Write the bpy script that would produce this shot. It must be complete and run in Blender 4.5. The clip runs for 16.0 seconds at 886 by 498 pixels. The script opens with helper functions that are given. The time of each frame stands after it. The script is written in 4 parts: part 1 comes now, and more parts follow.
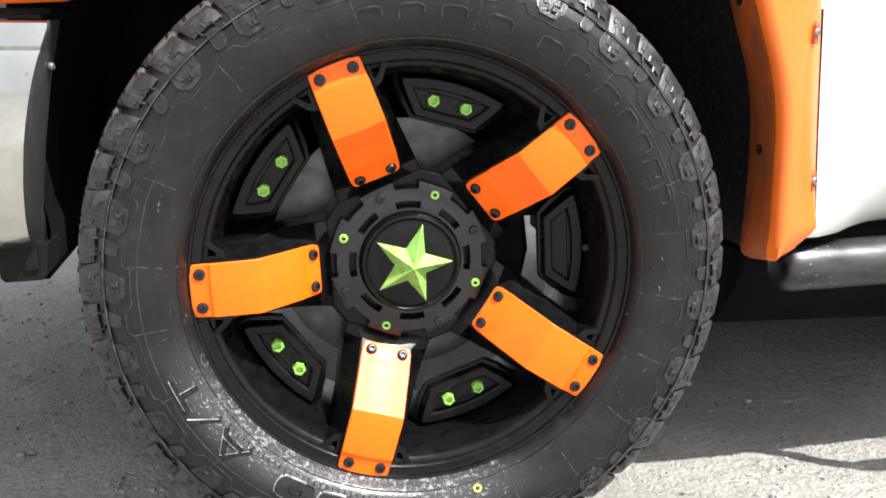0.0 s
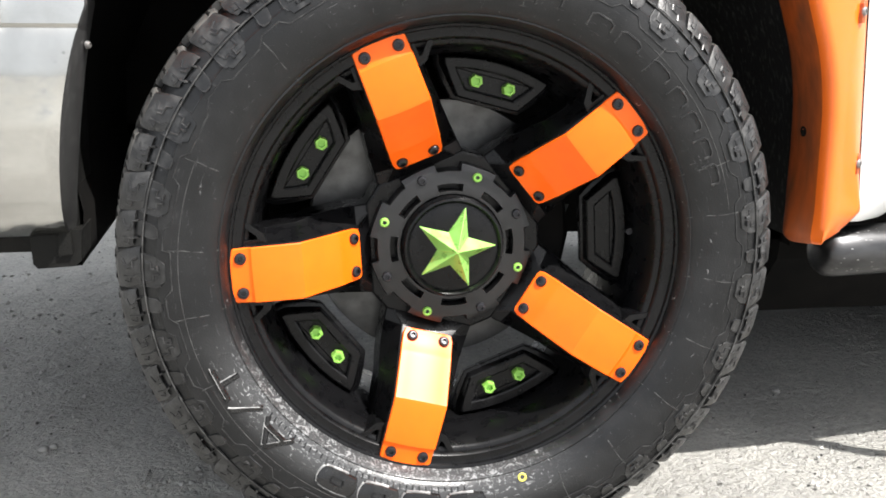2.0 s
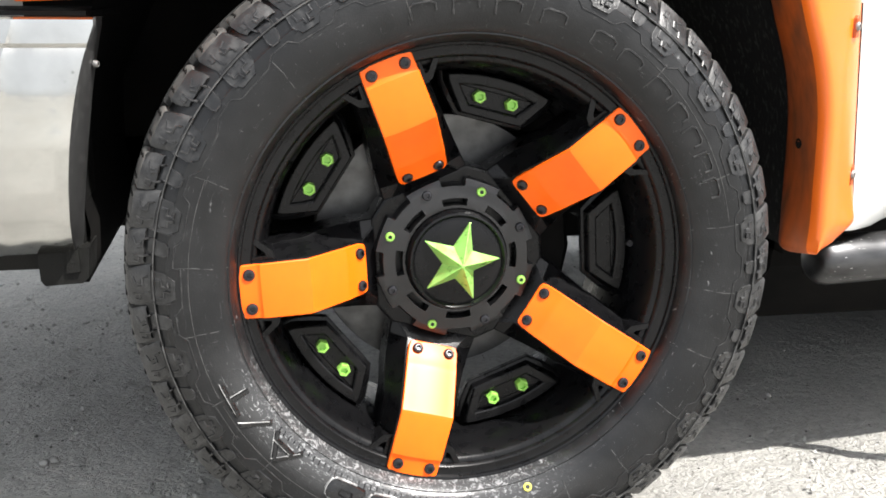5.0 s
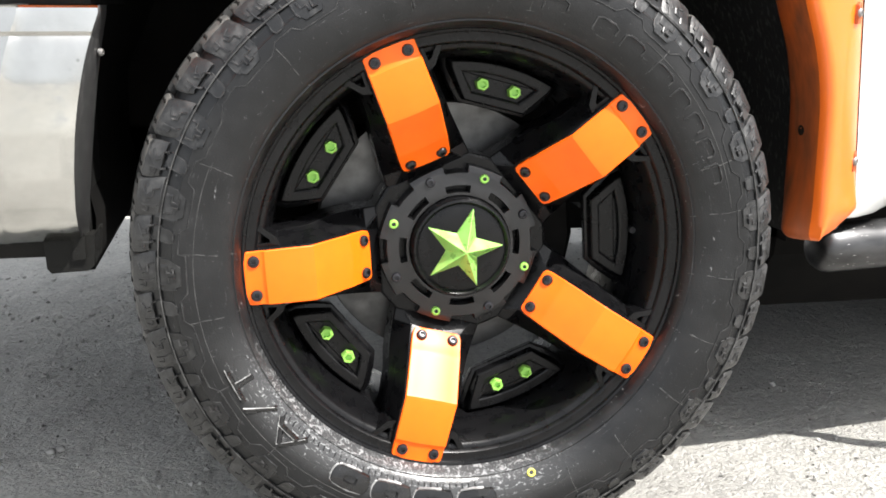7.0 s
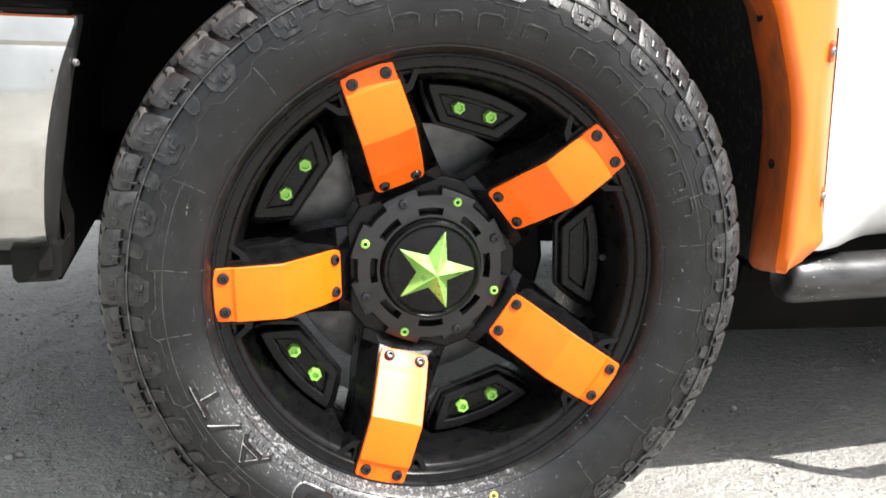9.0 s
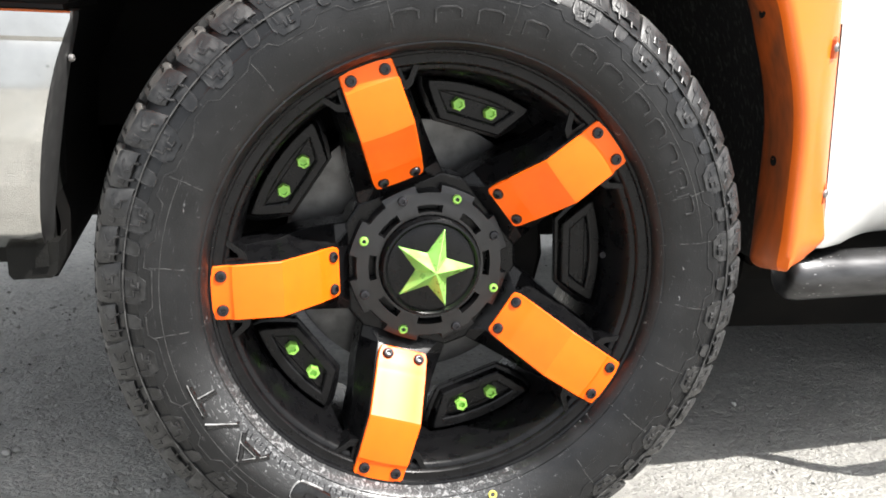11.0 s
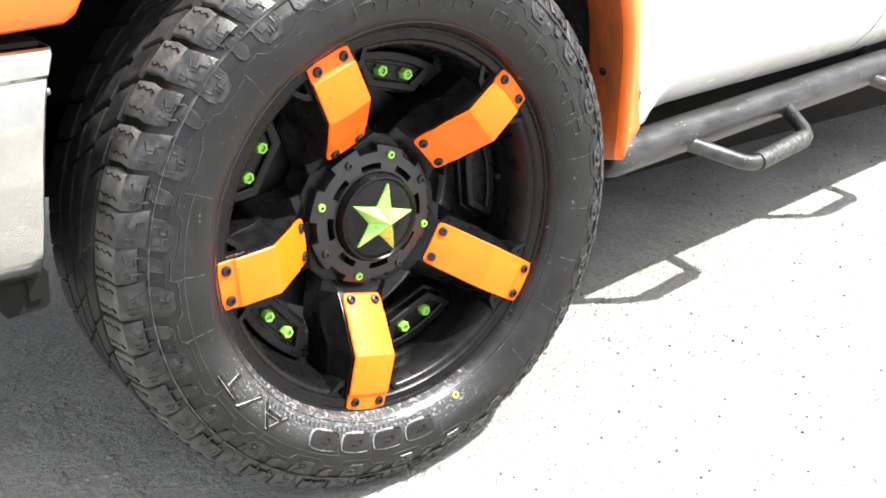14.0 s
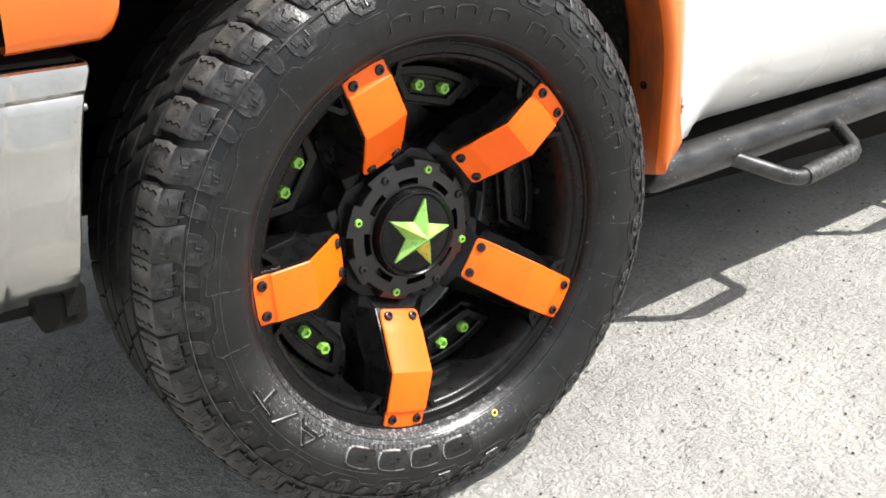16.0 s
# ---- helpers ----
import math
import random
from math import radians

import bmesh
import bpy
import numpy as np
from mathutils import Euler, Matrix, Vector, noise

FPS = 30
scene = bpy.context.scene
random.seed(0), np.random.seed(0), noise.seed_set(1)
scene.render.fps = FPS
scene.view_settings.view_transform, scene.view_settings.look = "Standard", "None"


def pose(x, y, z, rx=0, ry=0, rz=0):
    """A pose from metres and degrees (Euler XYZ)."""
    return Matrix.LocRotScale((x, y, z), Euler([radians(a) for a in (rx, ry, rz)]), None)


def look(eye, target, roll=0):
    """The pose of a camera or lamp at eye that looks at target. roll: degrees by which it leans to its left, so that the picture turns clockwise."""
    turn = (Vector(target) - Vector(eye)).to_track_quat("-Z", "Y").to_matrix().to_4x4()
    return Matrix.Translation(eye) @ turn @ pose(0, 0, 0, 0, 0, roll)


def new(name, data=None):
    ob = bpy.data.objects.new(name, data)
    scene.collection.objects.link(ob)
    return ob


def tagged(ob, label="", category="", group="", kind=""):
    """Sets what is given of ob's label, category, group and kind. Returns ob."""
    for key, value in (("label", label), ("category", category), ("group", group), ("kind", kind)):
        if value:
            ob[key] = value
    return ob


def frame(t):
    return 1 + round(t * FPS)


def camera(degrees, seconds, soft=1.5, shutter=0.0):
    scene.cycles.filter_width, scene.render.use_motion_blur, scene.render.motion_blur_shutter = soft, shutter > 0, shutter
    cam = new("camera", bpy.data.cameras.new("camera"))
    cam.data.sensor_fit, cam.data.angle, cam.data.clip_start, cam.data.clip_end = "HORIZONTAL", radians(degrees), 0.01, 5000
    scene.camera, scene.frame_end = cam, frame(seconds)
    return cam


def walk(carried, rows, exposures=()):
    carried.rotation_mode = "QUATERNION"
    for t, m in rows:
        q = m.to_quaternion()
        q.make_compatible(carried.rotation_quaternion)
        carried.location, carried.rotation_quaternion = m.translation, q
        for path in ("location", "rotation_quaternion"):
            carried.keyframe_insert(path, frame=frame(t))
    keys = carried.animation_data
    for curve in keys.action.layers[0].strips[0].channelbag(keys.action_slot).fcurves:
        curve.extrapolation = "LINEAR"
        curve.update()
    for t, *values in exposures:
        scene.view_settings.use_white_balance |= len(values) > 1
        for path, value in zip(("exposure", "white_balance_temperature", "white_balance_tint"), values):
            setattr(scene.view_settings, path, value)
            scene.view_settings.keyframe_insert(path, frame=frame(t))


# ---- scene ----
cam = camera(46.6, 16.0, 1.7, 0.3)
PATH = [
    (0, (-0.155, -1.198, 0.719), (0.145, 0.726, 0.263), 0.7),
    (0.5, (-0.16, -1.187, 0.703), (0.144, 0.737, 0.25), 0.4),
    (1, (-0.172, -1.182, 0.691), (0.153, 0.736, 0.229), 0.6),
    (1.5, (-0.195, -1.17, 0.693), (0.146, 0.748, 0.239), 0.4),
    (2, (-0.219, -1.165, 0.69), (0.105, 0.756, 0.238), 0.6),
    (2.5, (-0.234, -1.17, 0.698), (0.101, 0.752, 0.255), 1.2),
    (3, (-0.233, -1.164, 0.71), (0.104, 0.757, 0.266), 1.0),
    (3.5, (-0.261, -1.156, 0.697), (0.054, 0.765, 0.24), 0.9),
    (4, (-0.271, -1.157, 0.694), (0.054, 0.764, 0.241), 0.7),
    (4.5, (-0.263, -1.168, 0.71), (0.081, 0.751, 0.264), 0.7),
    (4.7, (-0.259, -1.169, 0.711), (0.101, 0.746, 0.26), 0.7),
    (6.8, (-0.245, -1.182, 0.71), (0.113, 0.731, 0.251), -0.6),
    (7, (-0.254, -1.179, 0.7), (0.103, 0.735, 0.241), 0.2),
    (7.5, (-0.243, -1.171, 0.709), (0.132, 0.734, 0.23), 0.5),
    (8, (-0.239, -1.173, 0.718), (0.138, 0.739, 0.268), 1.4),
    (8.5, (-0.243, -1.174, 0.72), (0.134, 0.737, 0.265), 2.2),
    (8.7, (-0.25, -1.174, 0.725), (0.152, 0.731, 0.268), 2.5),
    (10.8, (-0.27, -1.159, 0.737), (0.174, 0.734, 0.266), 2.9),
    (11, (-0.256, -1.162, 0.736), (0.164, 0.734, 0.257), 2.8),
    (11.5, (-0.38, -1.052, 0.79), (0.362, 0.696, 0.161), 5.6),
    (12, (-0.444, -1.01, 0.935), (0.351, 0.637, 0.125), 5.9),
    (12.5, (-0.452, -1.081, 1.004), (0.319, 0.539, 0.121), 4.1),
    (13, (-0.511, -1.168, 1.054), (0.288, 0.435, 0.163), 0.3),
    (13.5, (-0.659, -1.138, 0.951), (0.365, 0.398, 0.18), -0.3),
    (14, (-0.733, -1.093, 0.907), (0.365, 0.4, 0.157), -0.8),
    (14.5, (-0.731, -1.078, 0.889), (0.364, 0.436, 0.175), -1.8),
    (15, (-0.734, -1.078, 0.89), (0.315, 0.461, 0.161), -1.2),
    (15.5, (-0.719, -1.089, 0.895), (0.336, 0.454, 0.185), -1.9),
    (16, (-0.718, -1.09, 0.893), (0.318, 0.466, 0.184), -1.9),
]
EXPOSURES = [(0.0, 1.04), (4.7, 1.15), (7.5, 1.22), (11.0, 1.15), (12.5, 1.42), (13.5, 1.62), (14.0, 1.62), (15.0, 1.25), (16.0, 0.79)]
walk(cam, [(t, look(eye, target, roll)) for t, eye, target, roll in PATH], EXPOSURES)

# ---- world, sun ----
SUN = Vector((0.46, -0.45, 1.0)).normalized()
world = bpy.data.worlds.new("world")
scene.world = world
world.use_nodes = True
wn = world.node_tree.nodes
sky = wn.new("ShaderNodeTexSky")
sky.sky_type, sky.sun_disc = "NISHITA", False
sky.sun_elevation, sky.sun_rotation = math.asin(SUN.z), math.atan2(SUN.x, SUN.y)
sky.dust_density, sky.ozone_density = 4.0, 0.6
pale = wn.new("ShaderNodeHueSaturation")
pale.inputs["Saturation"].default_value = 0.22
world.node_tree.links.new(sky.outputs[0], pale.inputs["Color"])
haze = wn.new("ShaderNodeMix")
haze.data_type = "RGBA"
haze.inputs[0].default_value = 0.45
haze.inputs[7].default_value = (6.75, 7.1, 7.6, 1)
world.node_tree.links.new(pale.outputs[0], haze.inputs[6])
world.node_tree.links.new(haze.outputs[2], wn["Background"].inputs["Color"])
wn["Background"].inputs["Strength"].default_value = 0.120
sun_data = bpy.data.lights.new("sun", "SUN")
sun_data.energy, sun_data.angle, sun_data.color = 4.9, radians(0.8), (1.0, 0.965, 0.92)
sun = new("sun", sun_data)
sun.matrix_world = look(SUN * 20, (0, 0, 0))


# ---- materials ----
def material(name, color, rough=0.5, metal=0.0, color2=None, scale=40.0, mix=(0.35, 0.65), bump=0.0, bump_scale=200.0,
             coat=0.0, spec=0.5, rough2=None, detail=6.0, stretch=(1, 1, 1), coords="Object", random_tint=0.0):
    m = bpy.data.materials.new(name)
    m.use_nodes = True
    n, l = m.node_tree.nodes, m.node_tree.links
    b = n["Principled BSDF"]
    b.inputs["Metallic"].default_value = metal
    b.inputs["Coat Weight"].default_value = coat
    b.inputs["Coat Roughness"].default_value = 0.10
    b.inputs["Specular IOR Level"].default_value = spec
    b.inputs["Roughness"].default_value = rough
    b.inputs["Base Color"].default_value = (*color, 1)
    tc = n.new("ShaderNodeTexCoord")
    mp = n.new("ShaderNodeMapping")
    mp.inputs["Scale"].default_value = stretch
    l.new(tc.outputs[coords], mp.inputs["Vector"])
    if color2 is not None or rough2 is not None:
        t = n.new("ShaderNodeTexNoise")
        t.inputs["Scale"].default_value, t.inputs["Detail"].default_value = scale, detail
        l.new(mp.outputs[0], t.inputs["Vector"])
        r = n.new("ShaderNodeMapRange")
        r.inputs["From Min"].default_value, r.inputs["From Max"].default_value = mix
        l.new(t.outputs["Fac"], r.inputs["Value"])
        if color2 is not None:
            x = n.new("ShaderNodeMix")
            x.data_type = "RGBA"
            x.inputs[6].default_value, x.inputs[7].default_value = (*color, 1), (*color2, 1)
            l.new(r.outputs[0], x.inputs[0])
            last = x.outputs[2]
            if random_tint:
                oi = n.new("ShaderNodeObjectInfo")
                hs = n.new("ShaderNodeHueSaturation")
                mr = n.new("ShaderNodeMapRange")
                mr.inputs["To Min"].default_value, mr.inputs["To Max"].default_value = 1 - random_tint, 1 + random_tint
                l.new(oi.outputs["Random"], mr.inputs["Value"])
                l.new(mr.outputs[0], hs.inputs["Value"])
                l.new(last, hs.inputs["Color"])
                last = hs.outputs[0]
            l.new(last, b.inputs["Base Color"])
        if rough2 is not None:
            q = n.new("ShaderNodeMapRange")
            q.inputs["To Min"].default_value, q.inputs["To Max"].default_value = rough, rough2
            l.new(r.outputs[0], q.inputs["Value"])
            l.new(q.outputs[0], b.inputs["Roughness"])
    if bump:
        t2 = n.new("ShaderNodeTexNoise")
        t2.inputs["Scale"].default_value, t2.inputs["Detail"].default_value = bump_scale, 5.0
        l.new(mp.outputs[0], t2.inputs["Vector"])
        bp = n.new("ShaderNodeBump")
        bp.inputs["Strength"].default_value, bp.inputs["Distance"].default_value = bump, 0.002
        l.new(t2.outputs["Fac"], bp.inputs["Height"])
        l.new(bp.outputs[0], b.inputs["Normal"])
    return m


M_RIM = material("satin_black_alloy", (0.0026, 0.0026, 0.0030), 0.25, 0.0, (0.0042, 0.0042, 0.0046), 60, bump=0.07, bump_scale=900, rough2=0.33, spec=0.23)
M_RING = material("textured_black_hub_paint", (0.0045, 0.0045, 0.005), 0.30, 0.0, (0.007, 0.007, 0.0075), 90, bump=0.15, bump_scale=1200, rough2=0.40, spec=0.55)
M_ORANGE = material("orange_gloss_paint", (1.0, 0.128, 0.0005), 0.50, 0.0, (1.0, 0.140, 0.0007), 25, coat=0.68, rough2=0.55, spec=0.05)
M_ORANGE.node_tree.nodes["Principled BSDF"].inputs["Coat Roughness"].default_value = 0.40
M_FLARE = material("orange_body_paint", (0.86, 0.158, 0.010), 0.30, 0.0, (0.80, 0.150, 0.014), 9, coat=0.3, rough2=0.42, bump=0.02, bump_scale=60)
M_GREEN = material("lime_anodised_metal", (0.31, 0.66, 0.14), 0.26, 0.40, (0.36, 0.71, 0.18), 80, rough2=0.36)
M_GREEN_BOLT = material("lime_painted_bolt", (0.25, 0.55, 0.085), 0.32, 0.2, (0.30, 0.60, 0.11), 120)
M_BOLT = material("black_oxide_screw", (0.016, 0.016, 0.019), 0.3, 0.5, (0.028, 0.028, 0.032), 300)
M_TYRE = material("tyre_rubber", (0.0054, 0.0057, 0.0063), 0.33, 0.0, (0.0135, 0.0138, 0.0145), 22, (0.42, 0.78), bump=0.20, bump_scale=480, rough2=0.52, spec=0.36)
M_TREAD = material("dusty_tread_rubber", (0.042, 0.041, 0.039), 0.66, 0.0, (0.135, 0.129, 0.118), 34, (0.38, 0.74), bump=0.5, bump_scale=300, rough2=0.85, random_tint=0.18)
# Darker rubber for the inner tread rows.
M_TREAD_DARK = material("dark_tread_rubber", (0.014, 0.014, 0.0142), 0.62, 0.0, (0.036, 0.0355, 0.034), 34, (0.38, 0.72), bump=0.4, bump_scale=300, rough2=0.8, random_tint=0.18, spec=0.3)
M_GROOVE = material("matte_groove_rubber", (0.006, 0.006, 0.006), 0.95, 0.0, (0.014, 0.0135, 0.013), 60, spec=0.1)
M_LUG = material("moulded_lug_rubber", (0.013, 0.013, 0.014), 0.36, 0.0, (0.058, 0.0575, 0.057), 110, (0.48, 0.74), rough2=0.50)
M_SIDE = material("dusty_shoulder_rubber", (0.015, 0.0152, 0.0156), 0.34, 0.0, (0.066, 0.0655, 0.065), 60, (0.46, 0.78), bump=0.4, bump_scale=260, rough2=0.62, spec=0.42)
M_SCUFF = material("scuffed_rubber_edge", (0.025, 0.025, 0.025), 0.45, 0.0, (0.10, 0.10, 0.098), 90, (0.42, 0.74), rough2=0.6)
M_LUG_PAD = material("sidewall_lug_rubber", (0.0085, 0.0088, 0.0093), 0.31, 0.0, (0.042, 0.042, 0.0423), 70, (0.46, 0.78), bump=0.3, bump_scale=300, rough2=0.52, spec=0.42)
# Pale colour that paints glints along the edges of the moulded letters.
M_GLINT = material("painted_glint_rubber", (0.16, 0.16, 0.16), 0.20, 0.0, (0.46, 0.46, 0.455), 60, (0.45, 0.7), rough2=0.4)
M_LETTER = material("moulded_letter_rubber", (0.004, 0.004, 0.0045), 0.22, 0.0, (0.011, 0.011, 0.011), 60, rough2=0.30, bump=0.2, bump_scale=200)
M_YELLOW = material("yellow_paint_mark", (0.62, 0.58, 0.10), 0.5)
M_CHROME = material("smudged_chrome", (0.56, 0.558, 0.535), 0.10, 1.0, (0.34, 0.337, 0.318), 6, (0.42, 0.76), bump=0.5, bump_scale=5, rough2=0.28)
M_CHROME.node_tree.nodes["Bump"].inputs["Distance"].default_value = 0.012
M_STEEL = material("grey_brake_steel", (0.32, 0.32, 0.32), 0.42, 0.8, (0.24, 0.23, 0.22), 50, rough2=0.5, stretch=(1, 1, 1))
M_ROTOR = material("dull_brake_disc", (0.15, 0.15, 0.15), 0.38, 1.0, (0.11, 0.109, 0.107), 50, rough2=0.48)
M_DIRTY = material("dirty_scuffed_steel", (0.040, 0.040, 0.040), 0.42, 0.3, (0.080, 0.080, 0.078), 160, (0.52, 0.8), rough2=0.6, stretch=(1, 1, 0.5))
M_GRIT = material("dark_grit_stone", (0.035, 0.033, 0.031), 0.9, 0.0, (0.09, 0.085, 0.08), 60)
M_PLASTIC = material("black_textured_plastic", (0.004, 0.004, 0.004), 0.6, 0.0, (0.009, 0.009, 0.008), 30, bump=0.4, bump_scale=350, rough2=0.75, spec=0.16)
M_LINER = material("dusty_black_liner", (0.017, 0.017, 0.0168), 0.8, 0.0, (0.085, 0.083, 0.079), 110, (0.54, 0.74), bump=0.4, bump_scale=120, rough2=0.95, stretch=(1, 1, 0.7), spec=0.2)
M_WHITE = material("white_car_paint", (0.80, 0.80, 0.785), 0.25, 0.0, (0.66, 0.65, 0.61), 4, (0.50, 0.80), coat=0.6, rough2=0.36)
M_SHELL = material("white_shell_paint", (0.55, 0.55, 0.54), 0.4, 0.0, (0.50, 0.50, 0.49), 2)
M_TUBE = material("worn_black_powder_coat", (0.078, 0.078, 0.080), 0.41, 0.9, (0.042, 0.042, 0.043), 45, (0.42, 0.70), rough2=0.33, coat=0.12, bump=0.15, bump_scale=120, stretch=(0.3, 1, 1))
M_GRIP = material("knurled_step_pad", (0.06, 0.06, 0.06), 0.35, 0.7, (0.15, 0.15, 0.147), 120, rough2=0.5)
M_INK = material("dark_grey_vinyl", (0.08, 0.08, 0.085), 0.5)
# Darker orange: grime and the inner lip's shade painted in together.
M_HALF = material("shaded_grimy_orange_paint", (0.42, 0.080, 0.012), 0.48, 0.0, (0.17, 0.048, 0.014), 38, (0.36, 0.70), bump=0.1, bump_scale=160, rough2=0.7, stretch=(1, 1, 0.3))
M_UNDER = material("dark_undercoat", (0.004, 0.004, 0.004), 0.9, 0.0, (0.008, 0.0075, 0.007), 12, spec=0.08)
M_STONE = material("grey_gravel", (0.22, 0.215, 0.205), 0.9, 0.0, (0.42, 0.41, 0.39), 30, bump=0.4, bump_scale=300)


def ground_material():
    m = material("gritty_old_asphalt", (0.15, 0.147, 0.14), 0.9, bump=0)
    n, l = m.node_tree.nodes, m.node_tree.links
    b = n["Principled BSDF"]
    tc = n["Texture Coordinate"]
    def noise_tex(scale, detail, rough=0.6):
        t = n.new("ShaderNodeTexNoise")
        t.inputs["Scale"].default_value, t.inputs["Detail"].default_value, t.inputs["Roughness"].default_value = scale, detail, rough
        l.new(tc.outputs["Object"], t.inputs["Vector"])
        return t.outputs["Fac"]
    def ramp(src, stops):
        r = n.new("ShaderNodeValToRGB")
        els = r.color_ramp.elements
        els[0].position, els[0].color = stops[0][0], (*stops[0][1], 1)
        els[1].position, els[1].color = stops[-1][0], (*stops[-1][1], 1)
        for p, c in stops[1:-1]:
            els.new(p).color = (*c, 1)
        l.new(src, r.inputs[0])
        return r.outputs[0]
    big = ramp(noise_tex(2.2, 4), [(0.35, (0.35, 0.344, 0.326)), (0.65, (0.475, 0.467, 0.440))])
    fine = ramp(noise_tex(72, 8, 0.78), [(0.28, (0.50, 0.50, 0.50)), (0.41, (0.88, 0.88, 0.88)), (0.56, (1.02, 1.02, 1.01)), (0.72, (1.24, 1.23, 1.20))])
    mul = n.new("ShaderNodeMix")
    mul.data_type, mul.blend_type = "RGBA", "MULTIPLY"
    mul.inputs[0].default_value = 1.0
    l.new(big, mul.inputs[6])
    l.new(fine, mul.inputs[7])
    v = n.new("ShaderNodeTexVoronoi")
    v.inputs["Scale"].default_value = 88
    l.new(tc.outputs["Object"], v.inputs["Vector"])
    specks = ramp(v.outputs["Distance"], [(0.0, (0.34, 0.33, 0.32)), (0.10, (0.50, 0.49, 0.48)), (0.17, (1, 1, 1))])
    gate = ramp(noise_tex(9, 3), [(0.45, (0, 0, 0)), (0.60, (1, 1, 1))])
    mul2 = n.new("ShaderNodeMix")
    mul2.data_type, mul2.blend_type = "RGBA", "MULTIPLY"
    l.new(gate, mul2.inputs[0])
    l.new(mul.outputs[2], mul2.inputs[6])
    l.new(specks, mul2.inputs[7])
    v2 = n.new("ShaderNodeTexVoronoi")
    v2.inputs["Scale"].default_value = 150
    l.new(tc.outputs["Object"], v2.inputs["Vector"])
    bw = n.new("ShaderNodeRGBToBW")
    l.new(v2.outputs["Color"], bw.inputs[0])
    grain = ramp(bw.outputs[0], [(0.2, (0.92, 0.917, 0.912)), (0.5, (1, 1, 1)), (0.8, (1.06, 1.055, 1.045))])
    mul3 = n.new("ShaderNodeMix")
    mul3.data_type, mul3.blend_type = "RGBA", "MULTIPLY"
    mul3.inputs[0].default_value = 1.0
    l.new(mul2.outputs[2], mul3.inputs[6])
    l.new(grain, mul3.inputs[7])
    l.new(mul3.outputs[2], b.inputs["Base Color"])
    b.inputs["Specular IOR Level"].default_value = 0.40
    b.inputs["Roughness"].default_value = 0.72
    add = n.new("ShaderNodeMath")
    add.operation = "ADD"
    l.new(noise_tex(110, 7, 0.72), add.inputs[0])
    l.new(noise_tex(52, 3), add.inputs[1])
    chips = n.new("ShaderNodeMath")
    chips.operation = "MULTIPLY_ADD"
    chips.inputs[1].default_value = -0.30
    l.new(v2.outputs["Distance"], chips.inputs[0])
    l.new(add.outputs[0], chips.inputs[2])
    lumps = n.new("ShaderNodeMath")
    lumps.operation = "MULTIPLY_ADD"
    lumps.inputs[1].default_value = 1.5
    l.new(noise_tex(24, 4, 0.55), lumps.inputs[0])
    l.new(chips.outputs[0], lumps.inputs[2])
    bp = n.new("ShaderNodeBump")
    bp.inputs["Strength"].default_value, bp.inputs["Distance"].default_value = 1.0, 0.0098
    l.new(lumps.outputs[0], bp.inputs["Height"])
    l.new(bp.outputs[0], b.inputs["Normal"])
    return m


def add_specks(m, scale, color, size, gate, stretch=(1, 1, 1)):
    """Small dirt spots where a broad noise allows them."""
    n, l = m.node_tree.nodes, m.node_tree.links
    b = n["Principled BSDF"]
    before = b.inputs["Base Color"].links[0].from_socket
    tc = n["Texture Coordinate"]
    v = n.new("ShaderNodeTexVoronoi")
    v.inputs["Scale"].default_value = scale
    t = n.new("ShaderNodeTexNoise")
    t.inputs["Scale"].default_value = scale * 0.11
    mp = n.new("ShaderNodeMapping")
    mp.inputs["Scale"].default_value = stretch
    l.new(tc.outputs["Object"], mp.inputs["Vector"])
    l.new(mp.outputs[0], v.inputs["Vector"])
    l.new(tc.outputs["Object"], t.inputs["Vector"])
    spot, where, both, x = n.new("ShaderNodeMapRange"), n.new("ShaderNodeMapRange"), n.new("ShaderNodeMath"), n.new("ShaderNodeMix")
    spot.inputs["From Min"].default_value, spot.inputs["From Max"].default_value = size, size * 0.45
    where.inputs["From Min"].default_value, where.inputs["From Max"].default_value = gate, gate + 0.08
    l.new(v.outputs["Distance"], spot.inputs["Value"])
    l.new(t.outputs["Fac"], where.inputs["Value"])
    both.operation, x.data_type = "MULTIPLY", "RGBA"
    l.new(spot.outputs[0], both.inputs[0])
    l.new(where.outputs[0], both.inputs[1])
    l.new(both.outputs[0], x.inputs[0])
    l.new(before, x.inputs[6])
    x.inputs[7].default_value = (*color, 1)
    l.new(x.outputs[2], b.inputs["Base Color"])


add_specks(M_CHROME, 70, (0.16, 0.158, 0.15), 0.20, 0.50)
add_specks(M_CHROME, 26, (0.24, 0.237, 0.225), 0.22, 0.56)
add_specks(M_TUBE, 130, (0.42, 0.42, 0.41), 0.17, 0.50, (0.5, 1.0, 1.7))
add_specks(M_TUBE, 60, (0.30, 0.30, 0.295), 0.12, 0.52, (0.35, 1.3, 2.2))
M_GROUND = ground_material()


